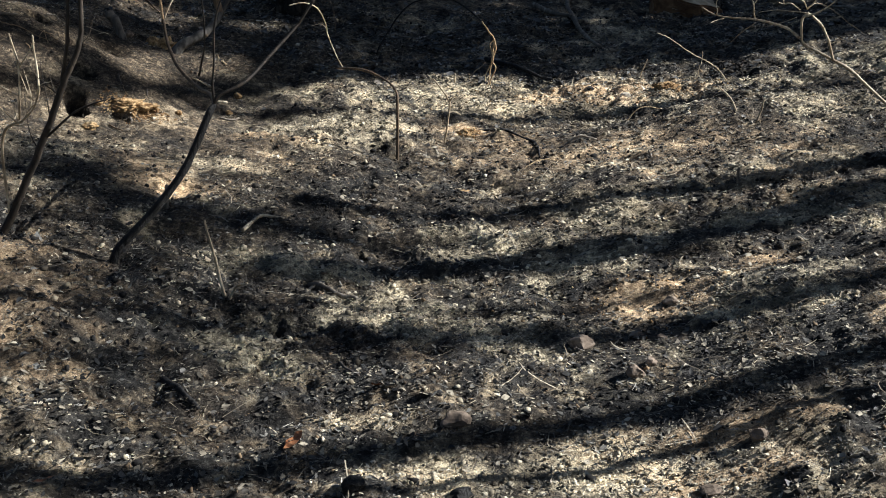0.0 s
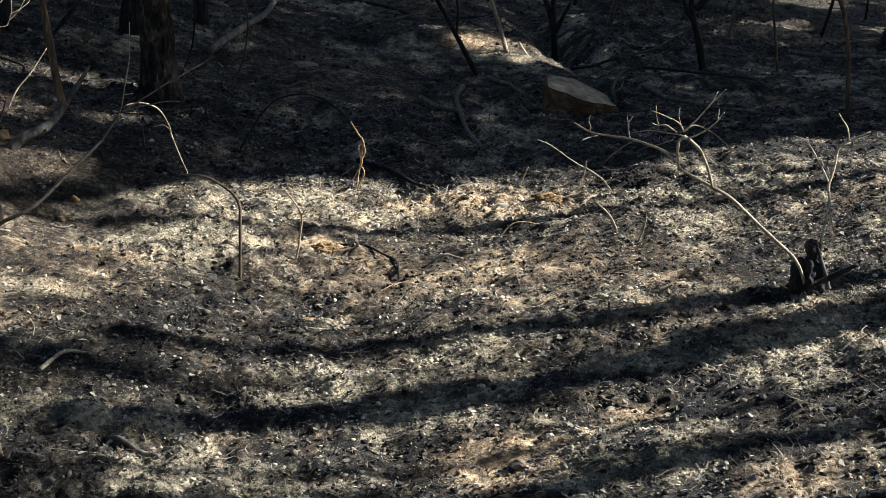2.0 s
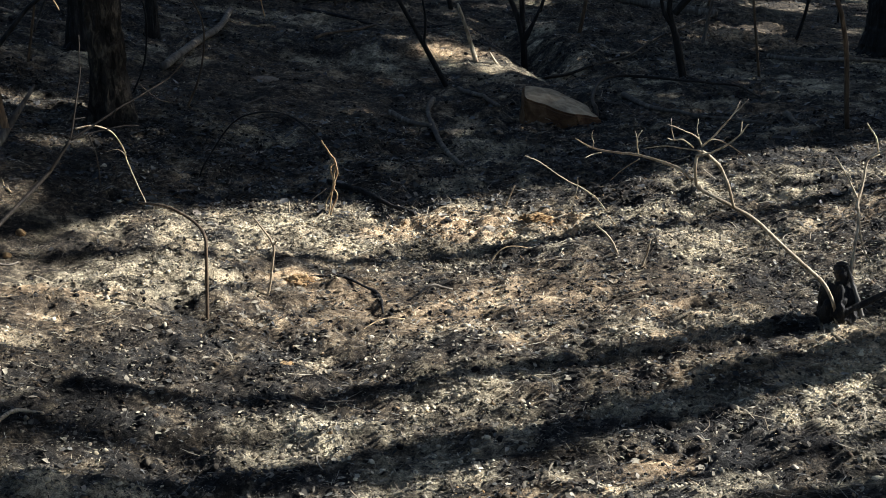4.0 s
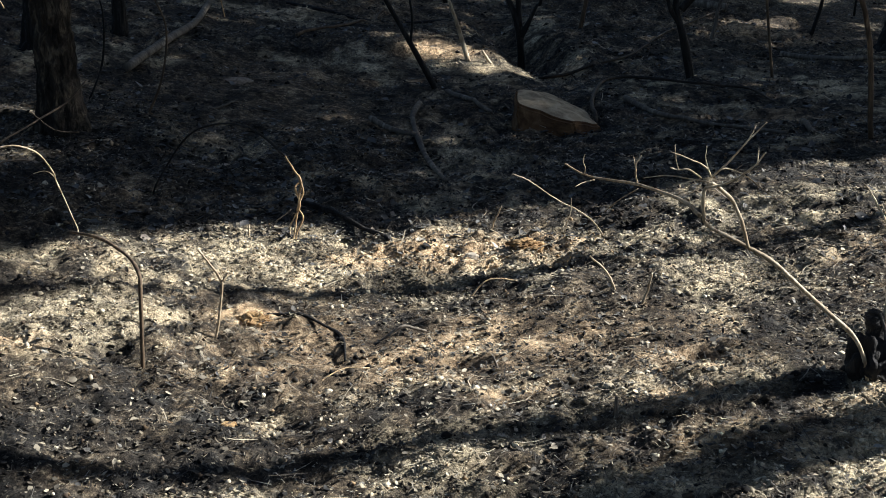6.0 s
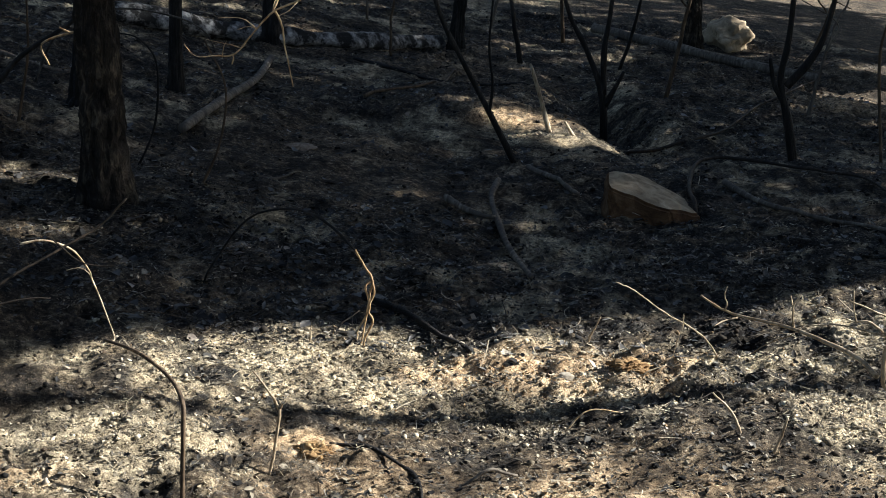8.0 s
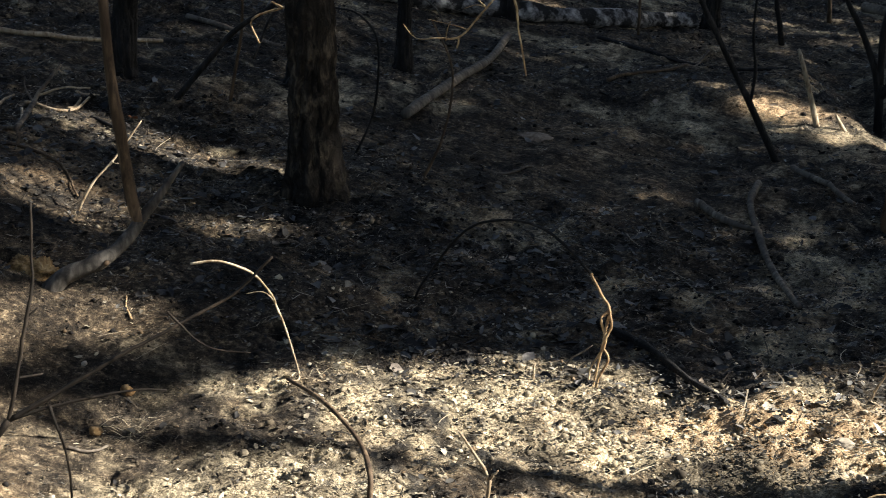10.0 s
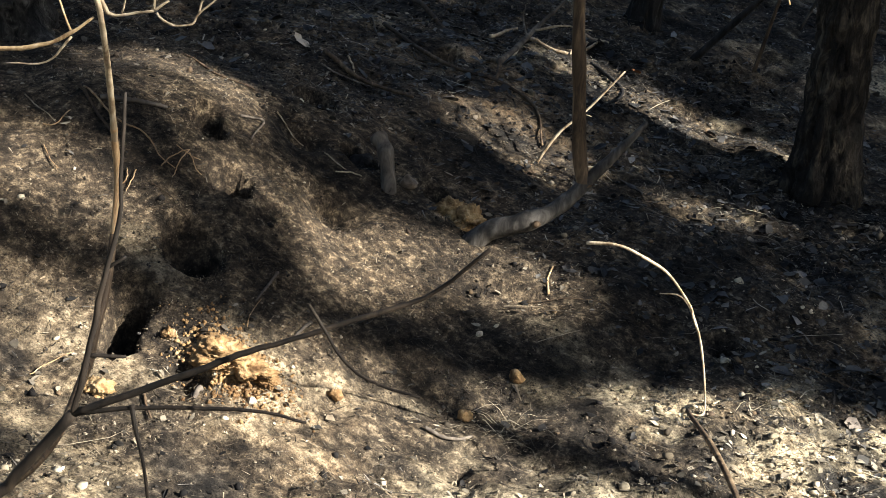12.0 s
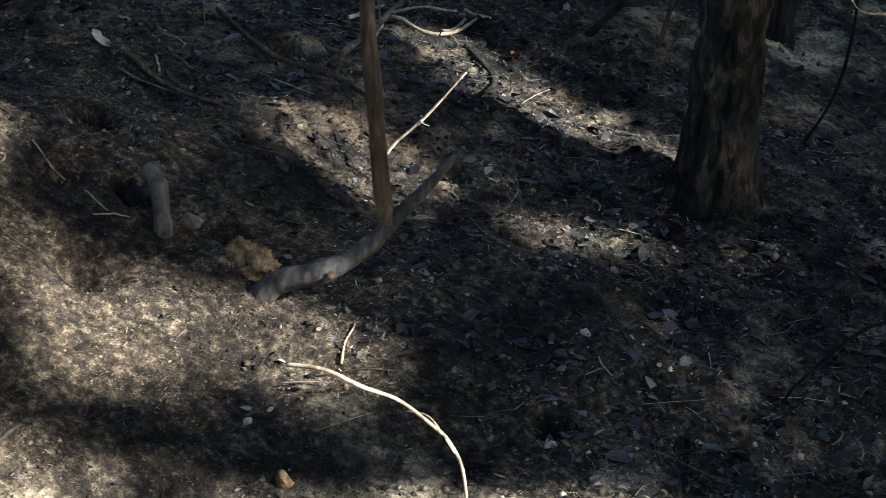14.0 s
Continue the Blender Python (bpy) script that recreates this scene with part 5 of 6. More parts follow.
for n, (pts, a, b, m, lab) in enumerate([
        ([(-2.612, 5.586), (-2.622, 5.74)], 0.006, 0.004, PALE, "short pale stick on the bank"),
        ([(-2.502, 5.944), (-2.433, 5.98)], 0.005, 0.003, PALE, "short pale stick on the bank"),
        ([(-2.152, 4.342), (-2.089, 4.343)], 0.002, 0.0012, PALE, "thin pale stalk on the bank"), ([(-2.092, 4.313), (-2.071, 4.375)], 0.002, 0.0012, PALE, "thin pale stalk on the bank"), ([(-2.299, 4.346), (-2.237, 4.367)], 0.002, 0.0012, PALE, "thin pale stalk on the bank"),
        ([(-2.613, 4.354), (-2.489, 4.341), (-2.384, 4.363)], 0.003, 0.0018, BROWNSTEM, "brown stick lying on the bank"), ([(-2.558, 4.877), (-2.52, 4.85), (-2.495, 4.831)], 0.003, 0.002, PALE, "short pale stick on the bank"),
        ([(-2.562, 4.931), (-2.495, 4.927)], 0.0028, 0.0018, GREYWOOD, "short grey stick on the bank"), ([(-1.905, 3.945), (-1.885, 3.89), (-1.865, 3.846)], 0.0032, 0.002, GREYWOOD, "grey burnt twig on the bank"),
        ([(-1.788, 3.913), (-1.771, 3.851)], 0.0036, 0.0025, GREYWOOD, "short grey stick on the bank"), ([(-1.776, 3.635), (-1.76, 3.598)], 0.006, 0.004, GREYWOOD, "short grey stick below the orange soil"),
        ([(-1.99, 3.634), (-1.956, 3.63)], 0.004, 0.003, GREYWOOD, "short grey stick in a burnt crack"), ([(-1.828, 3.548), (-1.767, 3.51)], 0.003, 0.002, BROWNSTEM, "thin brown stalk on the bank"), ([(-1.598, 4.416), (-1.635, 4.467), (-1.657, 4.519)], 0.0028, 0.0015, TAN, "tan curled stalk on the bank"),
        ([(-2.253, 4.186), (-2.237, 4.242), (-2.19, 4.157)], 0.003, 0.002, GREYWOOD, "grey forked twig on the bank"), ([(-1.15, 6.3), (-1.05, 6.36), (-0.98, 6.5)], 0.007, 0.004, GREYWOOD, "pale twig on charred ground"),
        ([(-1.51, 3.91), (-1.47, 3.93), (-1.45, 3.97)], 0.004, 0.0025, GREYWOOD, "grey burnt twig on ash"), ([(-1.62, 4.37), (-1.53, 4.45), (-1.46, 4.5)], 0.0013, 0.001, BROWNSTEM, "thin brown stalk on the bank"),
        ([(-2.56, 5.7), (-2.43, 5.73), (-2.44, 5.96)], 0.006, 0.004, PALE, "pale bent stick on the bank"), ([(-2.45, 5.78), (-2.45, 5.88)], 0.007, 0.004, PALE, "short pale stick on the bank"),
        ([(-2.44, 5.45), (-2.54, 5.64)], 0.006, 0.004, PALE, "pale broken stick on the bank"),
        ([(-2.75, 5.25), (-2.45, 5.15), (-2.2, 5.2), (-2.05, 5.05)], 0.006, 0.003, BROWNSTEM, "thin dark branch on the bank"), ([(-2.35, 5.75), (-2.15, 5.6), (-2.1, 5.4)], 0.007, 0.003, CHAR, "thin black branch on the bank"), 
        ([(-1.2, 4.6), (-1.08, 4.66), (-1.0, 4.7)], 0.002, 0.0015, BROWNSTEM, "thin brown stalk on charred ground"),
        ([(-1.1, 9.3), (-0.6, 9.0), (0.1, 9.3)], 0.012, 0.007, CHAR, "dark branch fallen across the slope"), ([(-2.7, 7.4), (-2.3, 7.3), (-2.0, 7.5)], 0.014, 0.008, GREYWOOD, "grey branch fallen on the slope"),
        ([(-3.2, 6.4), (-2.9, 6.5), (-2.6, 6.9)], 0.012, 0.008, PALE, "pale branch fallen on the slope"), ([(1.9, 8.6), (2.2, 8.3), (2.6, 8.35)], 0.016, 0.01, GREYWOOD, "grey branch fallen on the slope"),
        ([(-0.9, 8.1), (-0.6, 8.6), (-0.5, 9.4)], 0.010, 0.006, BROWNSTEM, "thin brown branch on the slope"),
        ([(-2.396, 3.936), (-2.354, 3.976), (-2.335, 4.008), (-2.312, 4.037)], 0.0055, 0.004, GREYWOOD, "grey stick lying on the bank"),
        ([(-2.457, 3.933), (-2.404, 3.916), (-2.337, 3.895), (-2.282, 3.884)], 0.0036, 0.0025, BROWNSTEM, "thin brown root trailing down the bank"),
        ([(-2.445, 3.935), (-2.399, 3.932), (-2.318, 3.919), (-2.279, 3.940), (-2.242, 3.936), (-2.207, 3.924), (-2.171, 3.930)], 0.0024, 0.0011, TAN, "thin tan root winding down the bank"),
        ([(-2.186, 3.909), (-2.195, 3.950), (-2.195, 3.990)], 0.0014, 0.001, TAN, "tan twisted root fibres"),
        ([(-2.195, 3.990), (-2.171, 3.936), (-2.156, 3.910)], 0.0013, 0.001, TAN, "tan twisted root fibres"),
        ([(-2.188, 3.984), (-2.150, 3.965), (-2.134, 3.965)], 0.0012, 0.0009, TAN, "tan twisted root fibres"),
        ([(-2.217, 3.976), (-2.192, 3.981), (-2.164, 3.991)], 0.0011, 0.0008, TAN, "tan twisted root fibres"),
        ([(-2.220, 3.853), (-2.201, 3.836), (-2.195, 3.816)], 0.0013, 0.0009, TAN, "tan dry root fibres on the bank"),
        ([(-2.206, 3.863), (-2.189, 3.836), (-2.178, 3.814)], 0.0013, 0.0009, TAN, "tan dry root fibres on the bank"),
        ([(-2.432, 3.989), (-2.367, 3.987)], 0.0013, 0.0009, GREYWOOD, "thin pale stalk on the bank"),
        ([(-2.910, 5.295), (-2.789, 5.232), (-2.719, 5.176), (-2.644, 5.114), (-2.611, 5.111)], 0.0024, 0.0018, GREYWOOD, "pale winding twig on the upper bank"),
        ([(-2.547, 4.762), (-2.510, 4.773), (-2.419, 4.815), (-2.311, 4.794)], 0.003, 0.002, GREYWOOD, "grey dead stick on the burnt bank"),
        ([(-2.575, 5.125), (-2.535, 5.112), (-2.480, 5.099)], 0.002, 0.0014, GREYWOOD, "thin grey stick on the bank"),
        ([(-2.409, 4.888), (-2.345, 4.896), (-2.295, 4.879), (-2.260, 4.841)], 0.0016, 0.0011, GREYWOOD, "thin grey stick on the bank"),
        ([(-2.521, 3.848), (-2.469, 3.842), (-2.406, 3.830)], 0.0014, 0.001, PALE, "thin pale stalk on the bank"),
        ([(-2.421, 3.813), (-2.397, 3.827), (-2.405, 3.869)], 0.0014, 0.001, TAN, "tan curled stalk on the bank"),
        ([(-2.367, 3.773), (-2.318, 3.752), (-2.292, 3.747)], 0.0012, 0.0009, TAN, "tan curled stalk on the bank"),
        ([(-2.161, 3.862), (-2.131, 3.869), (-2.104, 3.869)], 0.0012, 0.0009, BROWNSTEM, "thin brown stalk on the bank"),
        ([(-2.100, 4.127), (-2.067, 4.140), (-2.038, 4.165)], 0.0012, 0.0009, BROWNSTEM, "thin brown stalk on the bank"),
        ([(-1.826, 3.787), (-1.843, 3.810), (-1.864, 3.859)], 0.001, 0.0008, TAN, "tan curled stalk on the bank"),
        ([(-1.971, 3.430), (-1.976, 3.460), (-1.969, 3.518)], 0.001, 0.0008, TAN, "long tan stalk on pale soil")]):
    lying("dead_stick", lab, m, pts, a, b, 1.1, 600 + n, 8, 0.002, 0.15, "stick")
lit = lump((1.45, 11.8, ground_z(1.45, 11.8) + 0.08), (0.16, 0.3, 0.12), 77, 0.5, 4)
lit.materials.append(LITROCK)
tagged(new("root_plate", lit), "pale weathered root lump on the far slope", "root")
for n, (x, y, s) in enumerate([(-2.66, 4.81, 0.03), (-2.22, 5.79, 0.03), (-1.55, 5.05, 0.02), (-0.777, 1.523, 0.03), (-1.237, 1.19, 0.025), (0.15, 4.58, 0.03), (-0.1, 4.63, 0.03), (-0.62, 1.78, 0.02), (-1.05, 4.25, 0.025), (-0.3, 4.4, 0.02)]):
    bm = bmesh.new()
    bmesh.ops.create_grid(bm, x_segments=6, y_segments=4, size=1.0)
    turn = Euler((0.4 * math.sin(n * 2.1), 0.5 * math.cos(n * 1.3), n * 2.4)).to_matrix()
    for v in bm.verts:
        v.co.y *= 0.45 * math.sqrt(max(0.0, 1.02 - v.co.x**2)) * (1 + 0.2 * math.sin(v.co.x * 7 + n))
        v.co.z = 0.35 * v.co.y**2 + 0.2 * v.co.x**2 + 0.06 * math.sin(v.co.x * 6 + n)
        v.co = turn @ (v.co * s) + Vector((x, y, ground_z(x, y) + s * 0.35))
    me = bpy.data.meshes.new("leaf")
    bm.to_mesh(me)
    bm.free()
    me.materials.append(BROWNLEAF if n in (1, 3, 4, 7) else PALEROCK)
    tagged(new("dead_leaf", me), "curled russet dead leaf on ash" if n in (1, 3, 4, 7) else "curled pale ashen dead leaf on the ground", "leaf", "dead leaves")


# ---- loose litter: what nobody could count ----
def on_bank(n, seed):
    rng = np.random.default_rng(seed)
    x, y = rng.uniform(-3.1, -0.9, 3 * n), rng.uniform(3.2, 6.3, 3 * n)
    keep = rng.uniform(0, 1, 3 * n) < (0.35 + 0.65 * earthy(x, y)) * (1 - pitted(x, y)) * (0.6 + 0.5 * vnoise(x * 8, y * 8, 52))
    return x[keep][:n], y[keep][:n], rng


def scatter(n, seed, pale=None, lo=1.0, dense_to=6.2, hi=12.5):
    rng = np.random.default_rng(seed)
    out, m = [], 3 * n
    while sum(len(o) for o in out) < n:
        x, y = rng.uniform(-4.6, 3.6, m), rng.uniform(lo, hi, m)
        near = (x < 0.36 * (y + 1.3) + 0.25) & (x > -0.42 * (y + 1.3) - 0.9) & (rng.uniform(0, 1, m) < np.where(y < dense_to, 1.0, 0.3))
        x, y = x[near], y[near]
        bare = soiled(x, y)
        if pale:
            odds = (0.05 + pale * paleness(x, y)) * (1 - 0.5 * bare) * (1 - 0.8 * np.clip(1.6 * blob(x, y, -2.15, 4.3, 0.85, 0.75), 0, 1))
        else:
            odds = (0.6 + 0.5 * vnoise(x * 3, y * 3, seed + 5)) * (1 - np.maximum(np.maximum(0.55 * bare, 0.7 * paleness(x, y)), 0.75 * earthy(x, y)))
        keep = rng.uniform(0, 1, len(x)) < odds * (1 - pitted(x, y)) * (1 - 0.8 * np.clip(1.7 * blob(x, y, -1.95, 3.85, 0.85, 0.7), 0, 1))
        out.append(np.stack([x[keep], y[keep]], 1))
    p = np.vstack(out)[:n]
    return p[:, 0], p[:, 1], rng


def frame_of(rng, n, tilt):
    a = rng.uniform(0, 2 * np.pi, n)
    t = rng.normal(0, tilt, n)
    d = np.stack([np.cos(a) * np.cos(t), np.sin(a) * np.cos(t), np.sin(t)], 1)
    side = np.stack([-np.sin(a), np.cos(a), rng.normal(0, tilt, n)], 1)
    side /= np.linalg.norm(side, axis=1, keepdims=True)
    return d, side, np.cross(d, side)


def stuff(name, me, material, label):
    me.materials.append(material)
    tagged(new(name, me), label, "litter", kind="stuff")


def needles(n, seed, lmin, lmax, wide, pale=None, tilt=0.22, bank=False):
    """Straight slivers, each narrowing towards one end."""
    x, y, rng = on_bank(n, seed) if bank else scatter(n, seed, pale)
    n = len(x)
    d, s, u = frame_of(rng, n, tilt)
    length = (lmin + (lmax - lmin) * rng.uniform(0, 1, n) ** 1.6)[:, None]
    w = rng.uniform(0.6, 1.5, n)[:, None] * wide
    c = np.stack([x, y, height(x, y) + rng.uniform(0.001, 0.011, n)], 1)
    e = c + u * length * rng.normal(0, 0.08, (n, 1))
    v = np.stack([c - d * length / 2 - s * w, c - d * length / 2 + s * w, e + d * length / 2 + s * w * 0.4, e + d * length / 2 - s * w * 0.4], 1)
    return mesh_from("needles", v, np.arange(4 * n).reshape(-1, 4))


def stalks(n, seed, lmin, lmax, wide):
    """Longer curved stalks of three pieces."""
    x, y, rng = scatter(n, seed)
    d, s, u = frame_of(rng, n, 0.1)
    length = rng.uniform(lmin, lmax, n)[:, None]
    w = rng.uniform(0.6, 1.4, n)[:, None] * wide
    c = np.stack([x, y, height(x, y) + rng.uniform(0.004, 0.012, n)], 1)
    bend = s * length * rng.normal(0, 0.12, (n, 1))
    rows = [c - d * length / 2, c - d * length * 0.17 + bend, c + d * length * 0.17 + bend * 1.1, c + d * length / 2]
    v = np.stack([q for r, k in zip(rows, (1, 1, 0.9, 0.4)) for q in (r - s * w * k, r + s * w * k)], 1)
    i = np.arange(n)[:, None] * 8
    return mesh_from("stalks", v, np.concatenate([i + [0, 1, 3, 2], i + [2, 3, 5, 4], i + [4, 5, 7, 6]], 0))


def flakes(n, seed, smin, smax, pale=None, lo=1.0, hi=12.5):
    x, y, rng = scatter(n, seed, pale, lo, 6.2, hi)
    d, s, u = frame_of(rng, n, 0.32)
    a = (smin + (smax - smin) * rng.uniform(0, 1, n) ** 3)[:, None]
    b = a * rng.uniform(0.3, 0.8, n)[:, None]
    c = np.stack([x, y, height(x, y) + rng.uniform(0.001, 0.007, n)], 1)
    fold = u * a * rng.uniform(-0.25, 0.45, (n, 1))
    j = lambda: rng.uniform(0.6, 1.3, (n, 1))  # noqa: E731
    v = np.stack([c - d * a * j(), c - d * a * 0.2 * j() - s * b * j() + fold, c + d * a * 0.5 * j() - s * b * j() * 0.7 + fold, c + d * a * j(), c + d * a * 0.3 * j() + s * b * j() + fold * 0.6, c - d * a * 0.5 * j() + s * b * j() * 0.8 + fold * 0.6], 1)
    i = np.arange(n)[:, None] * 6
    return mesh_from("flakes", v, np.concatenate([i + [0, 1, 2, 3], i + [0, 3, 4, 5]], 0))


def crumbs(n, seed, smin, smax, bank=False):
    x, y, rng = on_bank(n, seed) if bank else scatter(n, seed)
    n = len(x)
    r = (smin + (smax - smin) * rng.uniform(0, 1, n) ** 5)[:, None]
    c = np.stack([x, y, height(x, y)], 1) + np.array([0, 0, 0.3]) * r
    dirs = np.array([(1, 0, 0), (-1, 0, 0), (0, 1, 0), (0, -1, 0), (0, 0, 0.8), (0, 0, -0.8)], float)
    v = c[:, None] + r[:, None] * dirs[None] * rng.uniform(0.55, 1.3, (n, 6, 1)) + r[:, None] * rng.normal(0, 0.2, (n, 6, 3))
    t = np.array([(0, 2, 4), (2, 1, 4), (1, 3, 4), (3, 0, 4), (2, 0, 5), (1, 2, 5), (3, 1, 5), (0, 3, 5)])
    return mesh_from("crumbs", v, None, (np.arange(n)[:, None, None] * 6 + t[None]).reshape(-1, 3))


stuff("scorched_needles", needles(85000, 5, 0.008, 0.034, 0.001), GREYNEEDLES, "dense scorched grey pine needles and chips")
stuff("pine_needles", needles(60000, 1, 0.006, 0.026, 0.0009, 1.0), NEEDLES, "scattered dry pine needles and grass stalks")
stuff("twig_litter", stalks(3000, 7, 0.04, 0.11, 0.0014), TWIGS, "scattered thin dry twigs and stalks")
stuff("grass_stalks", stalks(700, 12, 0.09, 0.2, 0.0011), TWIGS, "long thin dry grass stalks lying loose")
stuff("ash_flakes", flakes(95000, 2, 0.002, 0.0085, 1.0), PALEFLAKES, "pale ash flakes and bleached leaf chips")
stuff("charred_flakes", flakes(60000, 4, 0.003, 0.013), DARKFLAKES, "charred black leaf flakes")
stuff("scorched_leaves", flakes(15000, 44, 0.006, 0.026, lo=4.4), GREYLEAF, "scorched grey leaves lying in the shade")
stuff("leaf_chips", flakes(30000, 45, 0.003, 0.0125, hi=4.75), GREYCHIPS, "grey and tan chips of bleached leaves")
stuff("bank_needles", needles(50000, 61, 0.004, 0.016, 0.0006, bank=True), BANKBITS, "fine bits of dry needle on the brown bank")
stuff("bank_grit", crumbs(40000, 62, 0.0007, 0.0045, bank=True), BANKBITS, "fine grit and crumbs on the brown bank")
stuff("soil_crumbs", crumbs(50000, 3, 0.0015, 0.010), CRUMBS, "charcoal and soil crumbs")


def clods(n, seed, smin, smax, pale=None):
    """Broken clods half sunk in the ground, each of twenty uneven faces."""
    x, y, rng = scatter(n, seed, pale, hi=4.9 if pale else 12.5)
    r = (smin + (smax - smin) * rng.uniform(0, 1, n) ** 2.5)[:, None]
    c = np.stack([x, y, height(x, y)], 1) + np.array([0, 0, 0.15]) * r
    bm = bmesh.new()
    bmesh.ops.create_icosphere(bm, subdivisions=1, radius=1.0)
    ball = np.array([v.co[:] for v in bm.verts])
    faces = np.array([[v.index for v in f.verts] for f in bm.faces])
    bm.free()
    k = len(ball)
    shape = rng.uniform(0.6, 1.3, (n, 1, 3)) * [1, 1, 0.75]
    v = c[:, None] + r[:, None] * ball[None] * shape * rng.uniform(0.7, 1.25, (n, k, 1))
    return mesh_from("clods", v, None, (np.arange(n)[:, None, None] * k + faces[None]).reshape(-1, 3))


stuff("broken_clods", clods(7000, 33, 0.003, 0.014), CLODS, "broken clods of ash, earth and charcoal")
stuff("pale_crumbs", clods(8000, 34, 0.002, 0.011, 1.0), PALECLODS, "crumbled pale soil and ash")


def soil_lumps(n, seed):
    rng = np.random.default_rng(seed)
    k = rng.choice(4, n, p=[0.14, 0.1, 0.66, 0.1])
    hub = np.array([(-0.15, 4.5, 0.28, 0.12), (0.28, 4.5, 0.14, 0.1), (-1.78, 3.705, 0.055, 0.036), (0.09, 2.47, 0.2, 0.12)])[k]
    x, y = rng.normal(hub[:, 0], hub[:, 2]), rng.normal(hub[:, 1], hub[:, 3])
    r = (0.0014 + 0.005 * rng.uniform(0, 1, n) ** 3)[:, None]
    c = np.stack([x, y, height(x, y)], 1) + np.array([0, 0, 0.3]) * r
    dirs = np.array([(1, 0, 0), (-1, 0, 0), (0, 1, 0), (0, -1, 0), (0, 0, 0.9), (0, 0, -0.9)], float)
    v = c[:, None] + r[:, None] * dirs[None] * rng.uniform(0.7, 1.25, (n, 6, 1)) + r[:, None] * rng.normal(0, 0.15, (n, 6, 3))
    t = np.array([(0, 2, 4), (2, 1, 4), (1, 3, 4), (3, 0, 4), (2, 0, 5), (1, 2, 5), (3, 1, 5), (0, 3, 5)])
    return mesh_from("soil_lumps", v, None, (np.arange(n)[:, None, None] * 6 + t[None]).reshape(-1, 3))


stuff("soil_lumps", soil_lumps(2600, 8), CLAY, "loose lumps of tan clay soil")


# ---- trees outside the view: trunks inferred from shadow bands, leaves added for shade ----
REACH = SUN / SUN.x


def shade_trunk(a, b, wide, east, seed, above=1.2):
    """A thin standing trunk in the plane x = east, between the sun and two places of the floor."""
    (ya, za), (yb, zb) = [((Vector((*p, ground_z(*p))) + REACH * (east - p[0])).yz) for p in (a, b)]
    slope = (yb - ya) / (zb - za)
    z0 = ground_z(east, ya)
    pts = [(east, ya + slope * (z - za), z) for z in np.linspace(z0 - 0.1, zb + above, 7)]
    ob = thing("tree", (east, pts[0][1], z0), "thin bare scorched trunk on the sunny bank", "tree")
    link("trunk", tube(pts, wide / 2, wide * 0.36, 10, 8, 0.12, 0.006, seed), BARK, ob)
    return ob


for k, (a, b, wide, east) in enumerate([((0.80, 4.40), (-1.2, 4.07), 0.085, 4.4), ((0.89, 3.32), (-1.04, 2.98), 0.12, 4.6), ((1.06, 3.14), (-0.67, 2.60), 0.22, 4.9), ((0.70, 2.37), (-0.69, 2.08), 0.08, 4.2),
                                        ((0.64, 2.0), (-1.1, 1.32), 0.13, 4.4), ((0.44, 1.75), (-0.53, 1.39), 0.04, 1.75), ((0.2, 2.45), (-1.66, 2.07), 0.05, 5.2)]):
    shade_trunk(a, b, wide, east, 300 + k, (0.3, 0.0, 0.3)[k] if k < 3 else 1.2)

# where the sunlit floor ends and the added leaves' shade begins, and the sunlit flecks beyond that line, where leaves
# are left out
EDGE = [(-3.4, 3.0), (-2.24, 3.49), (-2.03, 3.64), (-1.9, 3.74), (-1.78, 3.84), (-1.69, 3.94), (-1.54, 4.07), (-1.42, 4.16), (-1.22, 4.35), (-1.0, 4.57), (-0.81, 4.685), (-0.5, 4.74), (-0.06, 4.76), (0.03, 4.86),
        (0.21, 4.935), (0.49, 4.95), (0.68, 5.0), (0.99, 5.19), (1.33, 5.29), (1.9, 5.42), (4.0, 5.8)]
FLECKS = [([(-1.91, 4.125), (-1.85, 4.19), (-1.78, 4.275), (-1.715, 4.38), (-1.64, 4.41)], 0.075), ([(-2.18, 4.94), (-2.11, 5.03), (-1.94, 5.0)], 0.055), ([(-2.38, 5.74), (-2.14, 5.61), (-1.95, 5.64), (-1.66, 5.61)], 0.055),
          ([(-1.68, 5.115), (-1.51, 5.27)], 0.008), ([(-2.4, 3.63), (-2.31, 3.7), (-2.18, 3.765)], 0.028), ([(-2.44, 3.75), (-2.26, 3.8)], 0.015), ([(-2.63, 4.24), (-2.42, 4.28)], 0.045),
          ([(-0.43, 8.16), (-0.24, 7.98), (-0.04, 7.83), (0.13, 7.73), (0.3, 7.75)], 0.12), ([(0.48, 8.9), (0.54, 8.5), (0.59, 8.0)], 0.09), ([(1.2, 8.7), (1.3, 8.8)], 0.02), ([(2.0, 10.0), (2.2, 10.1)], 0.12), ([(2.65, 11.5), (2.85, 11.8)], 0.2), ([(1.4, 11.8), (1.5, 12.0)], 0.15)]


def floor_below(x, y, z):
    """Where the sun's ray through a place in the air meets the floor."""
    s = (z - 0.1) / REACH.z
    for _ in range(7):
        s = 0.4 * s + 0.6 * (z - land(x - s, y - REACH.y * s)) / REACH.z
    return x - s, y - REACH.y * s


